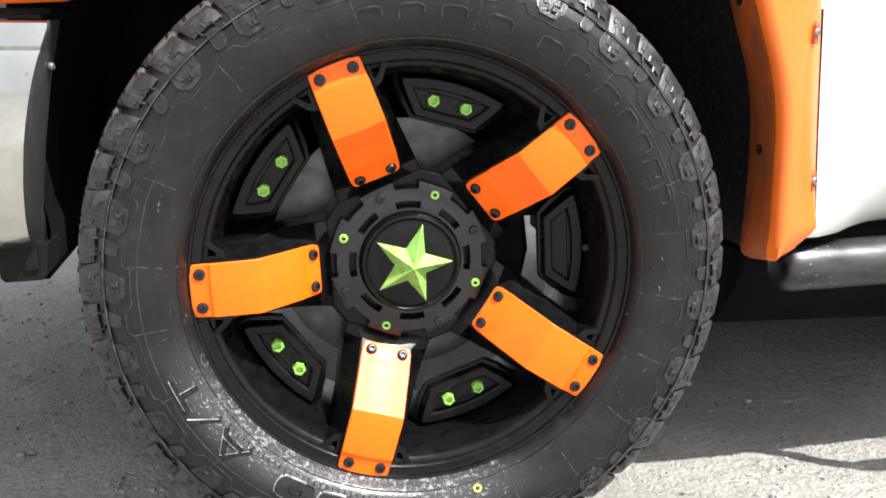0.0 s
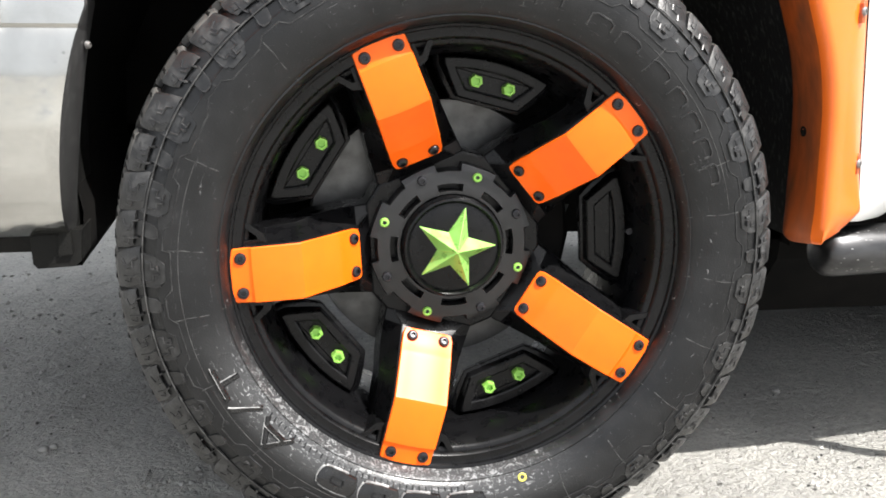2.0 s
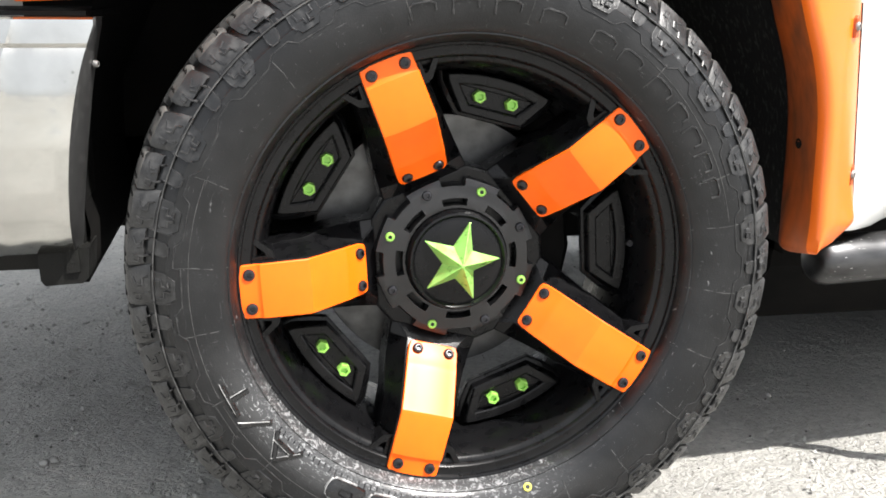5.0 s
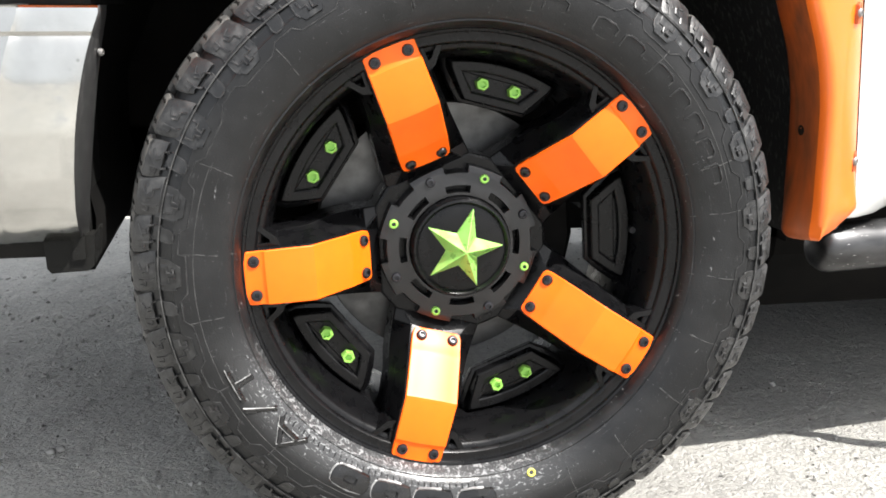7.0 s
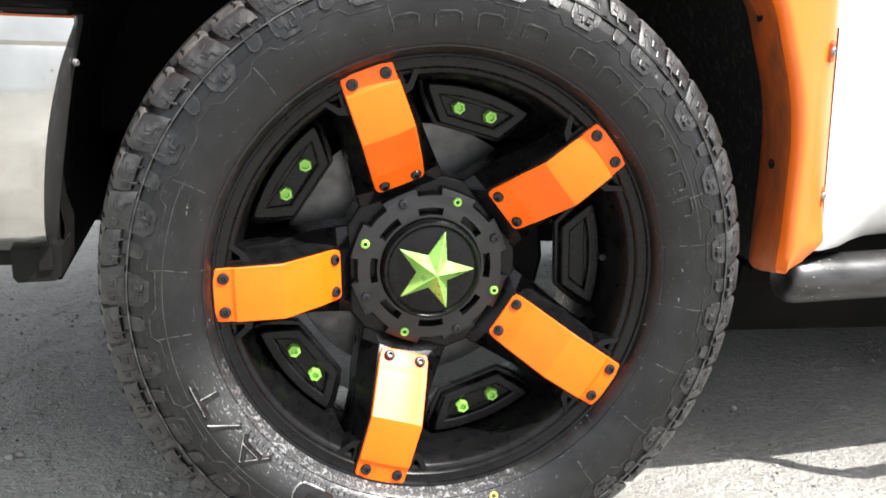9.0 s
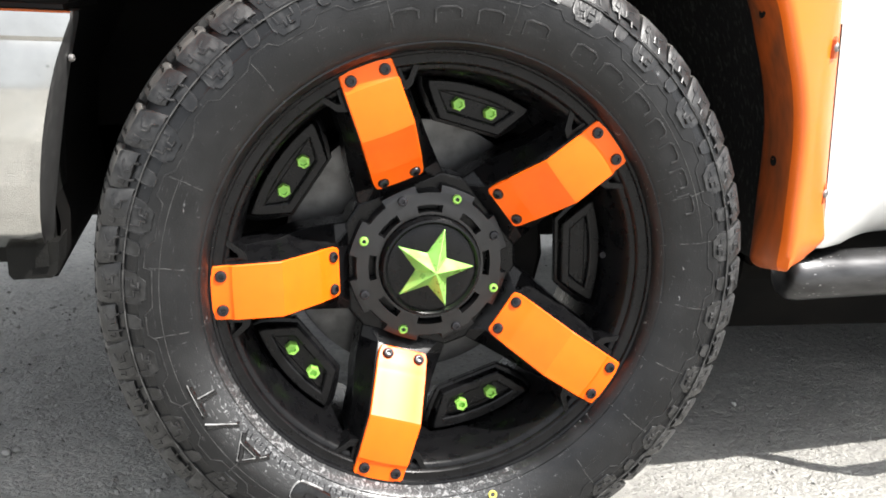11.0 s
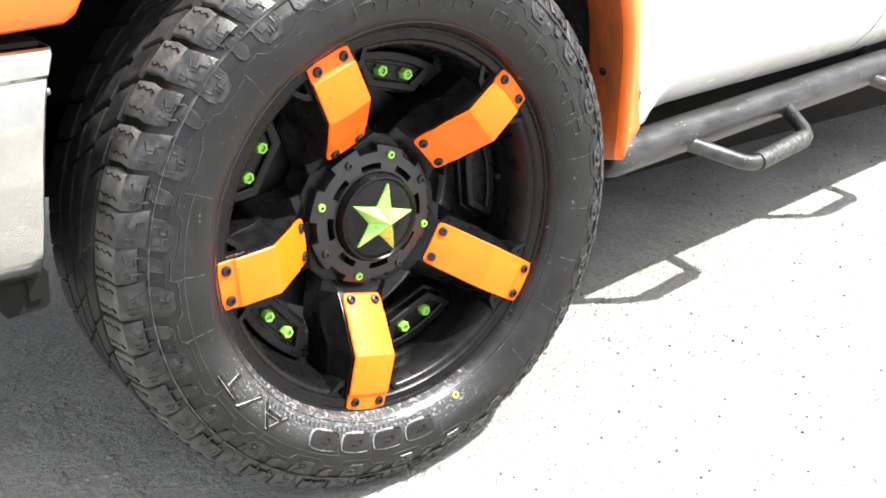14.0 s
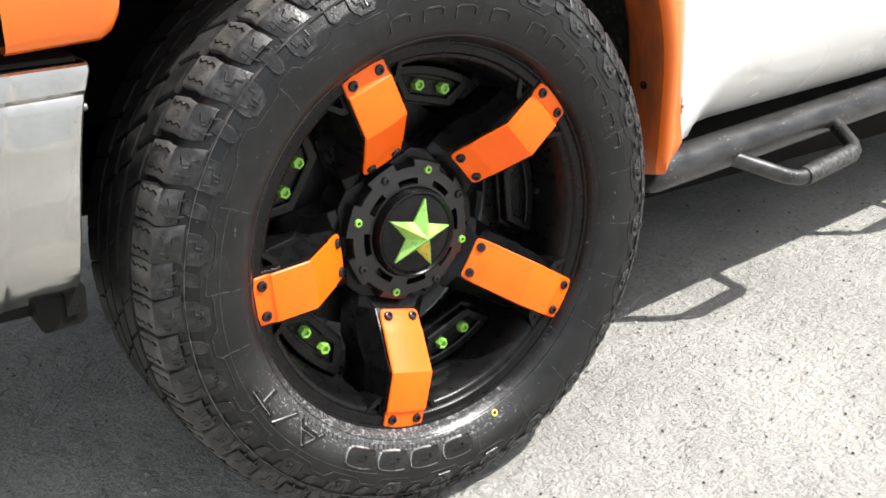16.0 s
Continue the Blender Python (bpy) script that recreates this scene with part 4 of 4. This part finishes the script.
# Set low, with a far-side drop, so the ground beneath stays dark.
strip(bm, [[Vector((x, y, z)) for y, z in ((0.335, 0.305), (0.43, 0.190), (1.50, 0.190), (1.60, 0.080), (1.80, 0.080), (1.86, 0.51), (0.30, 0.51))] for x in (0.58, 2.9)], caps=True)
part("under_tray", bm, M_UNDER, truck, smooth=False)
# Unseen rear tyres, added to block light under the truck.
for y in (0.21, 1.52):
    bm = bmesh.new()
    strip(bm, [[Vector((3.25 + r * math.cos(2 * math.pi * i / 40), y + q, 0.405 + r * math.sin(2 * math.pi * i / 40))) for i in range(40)] for r, q in ((0.25, 0.05), (0.28, 0.0), (0.37, 0.0), (0.403, 0.03), (0.403, 0.25), (0.37, 0.28), (0.25, 0.28))], caps=True)
    part("rear_tyre", bm, M_GROOVE, truck, "black rear tyre")
# Unseen plate added to keep light off the ground under the front.
bm = bmesh.new()
strip(bm, [[Vector((x, y, z)) for y, z in ((0.745, 0.400), (0.80, 0.370), (1.50, 0.370), (1.62, 0.400), (1.62, 0.50), (0.745, 0.50))] for x in (-0.95, 0.555)], caps=True)
part("skid_plate", bm, M_UNDER, truck, smooth=False)
bm = bmesh.new()
strip(bm, [[Vector((x, y, z)) for y, z in ((0.62, 0.348), (0.74, 0.348), (0.74, 0.50), (0.62, 0.50))] for x in (-0.8, 2.9)], caps=True)
part("frame_rail", bm, M_UNDER, truck, smooth=False)
bm = bmesh.new()
tube(bm, [(0.0, 0.19, 0.40), (0.0, 0.66, 0.40)], 0.045, 16)
tube(bm, [(0.03, 0.24, 0.33), (0.20, 0.66, 0.33)], 0.025, 12)
tube(bm, [(0.02, 0.22, 0.40), (0.02, 0.26, 0.60), (0.05, 0.40, 0.85)], 0.030, 12)
tube(bm, [(0.0, 0.27, 0.40), (-0.16, 0.31, 0.405), (-0.235, 0.34, 0.40), (-0.25, 0.64, 0.37)], 0.036, 12)
part("suspension", bm, M_UNDER, truck)
for k, (x, z, w, h) in enumerate(((0.795, 0.690, 0.007, 0.022), (0.810, 0.690, 0.007, 0.022), (0.829, 0.690, 0.007, 0.022))):
    bm = bmesh.new()
    strip(bm, [[Vector((x + dx, 0.0800 + flank(x) + dy, z + dz)) for dx, dz in ((-w / 2, -h / 2), (w / 2, -h / 2), (w / 2, h / 2), (-w / 2, h / 2))] for dy in (0.003, -0.003)], caps=True)
    part("badge_bar", bm, M_INK, truck, "dark grey unreadable lettering bar", smooth=False)

# chrome bumper end
BUMP = [(0.700, 0.090), (0.7005, 0.062), (0.7000, 0.0445), (0.6975, 0.0412), (0.692, 0.040), (0.672, 0.037), (0.667, 0.040), (0.662, 0.037), (0.620, 0.030), (0.560, 0.028), (0.510, 0.034), (0.470, 0.046), (0.448, 0.060), (0.436, 0.074), (0.422, 0.094), (0.412, 0.120), (0.412, 0.150)]


def bump_edge(z):
    """x of the bumper's rear edge at a height."""
    return -0.4165 - 0.040 * (1 - math.exp(-max(0.0, 0.69 - z) / 0.09)) - 0.03 * max(0.0, 0.62 - z)


def along(table, q):
    """Value at q of a table of (place, value) pairs that rises in place."""
    for (a, u), (b, v) in zip(table, table[1:]):
        if q <= b:
            return u + (v - u) * max(0.0, q - a) / (b - a)
    return table[-1][1]


WRAP = [(0.0, 0.0), (0.010, -0.0015), (0.045, -0.004), (0.078, -0.006), (0.084, -0.0085), (0.120, -0.0050), (0.20, 0.006), (0.32, 0.042), (0.46, 0.12), (0.60, 0.26), (0.68, 0.45), (0.72, 0.75), (0.73, 1.1)]
RISE = sorted((z, y) for z, y in BUMP[6:])
HEIGHTS = [(z, y) for z, y in BUMP[:6]] + [(0.667 - 0.006 * k, along(RISE, 0.667 - 0.006 * k)) for k in range(42)] + [(0.412, 0.150)]
bm = bmesh.new()
rings = []
for s in [0.0, 0.005, 0.010] + [0.018 + 0.010 * k for k in range(6)] + [0.078, 0.081, 0.084] + [0.094 + 0.012 * k for k in range(18)] + [0.32, 0.36, 0.41, 0.46, 0.53, 0.60, 0.68, 0.72, 0.73]:
    row = []
    for z, y in HEIGHTS:
        dent = 0.0022 * noise.noise(Vector((s * 11 + 3.0, z * 7.5, 1.7))) + 0.0007 * noise.noise(Vector((s * 34, z * 26, 5.1)))
        row.append(Vector((bump_edge(z) - s, y + along(WRAP, s) + dent * (0.42 < z < 0.69) * min(1.0, s / 0.01), z)))
    rings.append(row)
strip(bm, rings, closed_u=False)
bumper = part("bumper", bm, M_CHROME, truck, "smudged chrome bumper end with rolled top edge", angle=24)
# dull folded return along the rear edge
bm = bmesh.new()
rings = []
for z, y in BUMP[1:]:
    e = bump_edge(z)
    w = 0.005 + 0.025 * (1 - math.exp(-max(0.0, 0.69 - z) / 0.06)) * max(0.3, min(1.0, (z - 0.40) / 0.14))
    rings.append([Vector((e, y + 0.0006, z)), Vector((e + 0.002, y + 0.003, z)), Vector((e + w * 0.50, y + 0.040, z)), Vector((e + w * 0.48, y + 0.056, z)), Vector((e - 0.01, y + 0.060, z)), Vector((e - 0.004, y + 0.006, z))])
strip(bm, rings, caps=True)
part("folded_edge", bm, M_DIRTY, bumper, "dull scuffed folded steel edge")
BUMP_SCREW = screw_mesh(0.0045, 0.005, M_STEEL, name="bumper_screw")
q = part("bumper_screw", BUMP_SCREW, None, bumper)
q.matrix_basis = Matrix.Translation((bump_edge(0.648) + 0.010, 0.066, 0.648)) @ Matrix.Rotation(radians(70), 4, "Z")
# plastic valance under the bumper
bm = bmesh.new()
rings = []
for x, y in ((-0.452, 0.118), (-0.462, 0.110), (-0.56, 0.108), (-0.72, 0.135), (-0.90, 0.17), (-1.05, 0.36)):
    lo = 0.398
    rings.append([Vector((x, y, 0.452)), Vector((x, y - 0.004, 0.435)), Vector((x, y + 0.012, lo)), Vector((x, y + 0.10, lo - 0.004)), Vector((x, y + 0.11, 0.60)), Vector((x, y + 0.03, 0.60))])
strip(bm, rings, caps=True)
valance = part("valance", bm, M_PLASTIC, truck, "black plastic valance under the bumper")
bm = bmesh.new()
strip(bm, [[Vector((x, y, z)) for x, z in ((-0.505, 0.43), (-0.445, 0.43), (-0.448, 0.392), (-0.455, 0.386), (-0.498, 0.384), (-0.503, 0.390))] for y in (0.090, 0.16)], caps=True)
part("tow_tab", bm, M_PLASTIC, valance)
bm = bmesh.new()
strip(bm, [[Vector((x, y, z)) for y, z in ((0.052, 0.7015), (0.054, 0.7065), (0.40, 0.712), (0.40, 0.7015))] for x in (-1.05, -0.425)], caps=True)
part("bumper_filler", bm, M_PLASTIC, truck, "black plastic filler above the bumper", smooth=False)
# splash guard behind the bumper end
bm = bmesh.new()
strip(bm, [[Vector((x, y, z)) for x, z in ((-0.472, 0.400), (-0.456, 0.402), (-0.458, 0.455), (-0.470, 0.460))] for y in (0.085, 0.16)], caps=True)
part("splash_guard", bm, M_PLASTIC, truck)
# fender ahead of the wheel, over the bumper
bm = bmesh.new()
strip(bm, [[Vector((x, y + 0.25 * max(0, -0.52 - x) + 0.036, z + 0.05 * (x + 0.46))) for z, y in ((0.720 + up, 0.060), (0.718 + up, 0.012), (0.722 + up, 0.002), (0.732 + up, -0.004), (0.80 + 0.6 * up, -0.012), (0.95, -0.010), (1.10, 0.03))] for x, up in ((-0.366, 0.085), (-0.370, 0.048), (-0.376, 0.022), (-0.385, 0.007), (-0.397, 0.0), (-0.43, 0.0), (-0.465, 0.0), (-0.497, 0.0))], closed_u=False)
bmesh.ops.solidify(bm, geom=bm.faces[:], thickness=0.01)
part("fender_corner", bm, M_FLARE, truck, "orange painted fender corner above the bumper")
bm = bmesh.new()
strip(bm, [[Vector((x, y + 0.25 * max(0, -0.52 - x) + 0.040, z)) for z, y in ((0.722, 0.050), (0.720, 0.012), (0.730, -0.002), (0.80, -0.010), (0.95, -0.008), (1.10, 0.03))] for x in (-0.503, -0.56, -0.66, -0.80)], closed_u=False)
bmesh.ops.solidify(bm, geom=bm.faces[:], thickness=0.01)
part("front_panel", bm, M_WHITE, truck, "white front panel beside the orange fender")

# running board tube with hoop steps


def tube_at(x):
    return Vector((x, 0.168 + flank(x), 0.358 + 0.014 * (x - 0.60)))


bm = bmesh.new()
tube(bm, [tube_at(x) for x in (0.5450, 0.5470, 0.5520, 0.5600, 0.5720)] + [tube_at(0.60 + 0.2 * i) for i in range(12)], [0.008, 0.0200, 0.0290, 0.0345, 0.0365] + [0.0365] * 12, 28)
rail = part("running_board", bm, M_TUBE, truck, "worn glossy black tubular side rail with hoop steps")
for x in (0.60, 1.55):
    bm = bmesh.new()
    tube(bm, [tube_at(x), tube_at(x) + Vector((0, 0.10, 0.09))], 0.018, 12)
    part("rail_bracket", bm, M_UNDER, rail)
for dx in (0.0, 0.72):
    a, d = tube_at(0.751 + dx), tube_at(1.136 + dx)
    b = Vector((0.889 + dx, 0.094 + 0.10 * dx, 0.299 + 0.015 * dx))
    c = Vector((1.096 + dx, 0.112 + 0.10 * dx, 0.316 + 0.015 * dx))
    bm = bmesh.new()
    line = [a, a.lerp(b, 0.5), a.lerp(b, 0.86), b + (c - b) * 0.04 + (a - b) * 0.03, b.lerp(c, 0.14), b.lerp(c, 0.86), c + (b - c) * 0.04 + (d - c) * 0.04, c.lerp(d, 0.16), c.lerp(d, 0.5), d]
    tube(bm, line, 0.0155, 16)
    hoop = part("step_hoop", bm, M_TUBE, rail, "bent tube hoop step")
    bm = bmesh.new()
    sleeve, girth = [], []
    for k in range(25):
        p = b.lerp(c, 0.12 + 0.76 * k / 24)
        sleeve += [p + (c - b).normalized() * q for q in (-0.0028, -0.0014, 0.0014, 0.0028)]
        girth += [0.0181, 0.0192, 0.0192, 0.0181]
    tube(bm, sleeve, girth, 14)
    part("grip", bm, M_GRIP, rail, "ribbed grey step grip")

# ---- ground ----
bm = bmesh.new()
xs = [-300, -60, -15, -5, -3, -2] + [-1.30 + 0.014 * i for i in range(200)] + [1.6 + 0.06 * i for i in range(30)] + [5, 15, 60, 300]
ys = [-300, -60, -15, -5, -3] + [-2 + 0.06 * i for i in range(22)] + [-0.66 + 0.014 * i for i in range(160)] + [1.64 + 0.06 * i for i in range(40)] + [5, 8, 20, 60, 300]
rows = []
for y in ys:
    row = []
    for x in xs:
        z = -0.002
        if abs(x) < 4 and -3 < y < 4.5:
            z = 0.004 * noise.noise(Vector((x * 2.1, y * 2.1, 0.3))) + 0.0022 * noise.noise(Vector((x * 9, y * 9, 2.0))) + 0.0005
            z += 0.0034 * noise.noise(Vector((x * 24, y * 24, 4.0))) + 0.0026 * noise.noise(Vector((x * 52, y * 52, 7.0)))
        row.append(Vector((x, y, z)))
    rows.append(row)
strip(bm, rows, closed_u=False)
tagged(part("ground", bm, M_GROUND), "gritty grey worn asphalt lot with loose gravel", "ground", kind="structure")


def pebbles(name, count, r0, r1, mat, area, seed, label, lift=0.3, bias=3):
    rnd = random.Random(seed)
    verts, faces = [], []
    base = [Vector(v) for v in ((1, 0, 0), (-1, 0, 0), (0, 1, 0), (0, -1, 0), (0, 0, 1), (0, 0, -1))]
    tri = [(0, 2, 4), (2, 1, 4), (1, 3, 4), (3, 0, 4), (2, 0, 5), (1, 2, 5), (3, 1, 5), (0, 3, 5)]
    for _ in range(count):
        x, y = rnd.uniform(*area[0]), rnd.uniform(*area[1])
        if x * x / 0.16 + (y - 0.11) ** 2 / 0.03 < 1.0:
            continue
        r = r0 + (r1 - r0) * rnd.random() ** bias
        spin = Euler((rnd.random() * 6, rnd.random() * 6, rnd.random() * 6)).to_matrix()
        k = len(verts)
        for v in base:
            q = spin @ (v * r * rnd.uniform(0.7, 1.2))
            verts.append((x + q.x, y + q.y, max(-0.001, r * lift + q.z * 0.75)))
        faces += [tuple(k + i for i in f) for f in tri]
    me = bpy.data.meshes.new(name)
    me.from_pydata(verts, [], faces)
    me.materials.append(mat)
    tagged(new(name, me), label, "gravel", kind="stuff")


pebbles("gravel", 11000, 0.0010, 0.0050, M_STONE, ((-1.3, 2.6), (-0.9, 2.2)), 5, "loose light grey gravel and grit on asphalt")
pebbles("coarse_gravel", 2600, 0.0018, 0.0075, M_STONE, ((-1.1, -0.2), (-0.6, 1.6)), 11, "coarser grey stones strewn over shaded asphalt", 0.45, 5)
pebbles("dark_grit", 5000, 0.0010, 0.0042, M_GRIT, ((-1.3, 2.6), (-0.9, 2.2)), 8, "scattered dark grit on asphalt")
for i, (x, y, r) in enumerate(((-0.589, 0.437, 0.0085), (-0.576, 0.449, 0.007), (-0.348, 0.284, 0.0055), (0.62, 0.62, 0.008), (0.70, 0.52, 0.007))):
    bm = bmesh.new()
    bmesh.ops.create_icosphere(bm, subdivisions=2, radius=r)
    for v in bm.verts:
        v.co *= 1 + 0.25 * noise.noise(v.co * 160 + Vector((i * 3.1, 0, 0)))
        v.co.z *= 0.7
    ob = tagged(part("pebble", bm, M_STONE), "single pale grey pebble lying on asphalt", "pebble", "loose pebbles")
    ob.location = (x, y, r * 0.5)
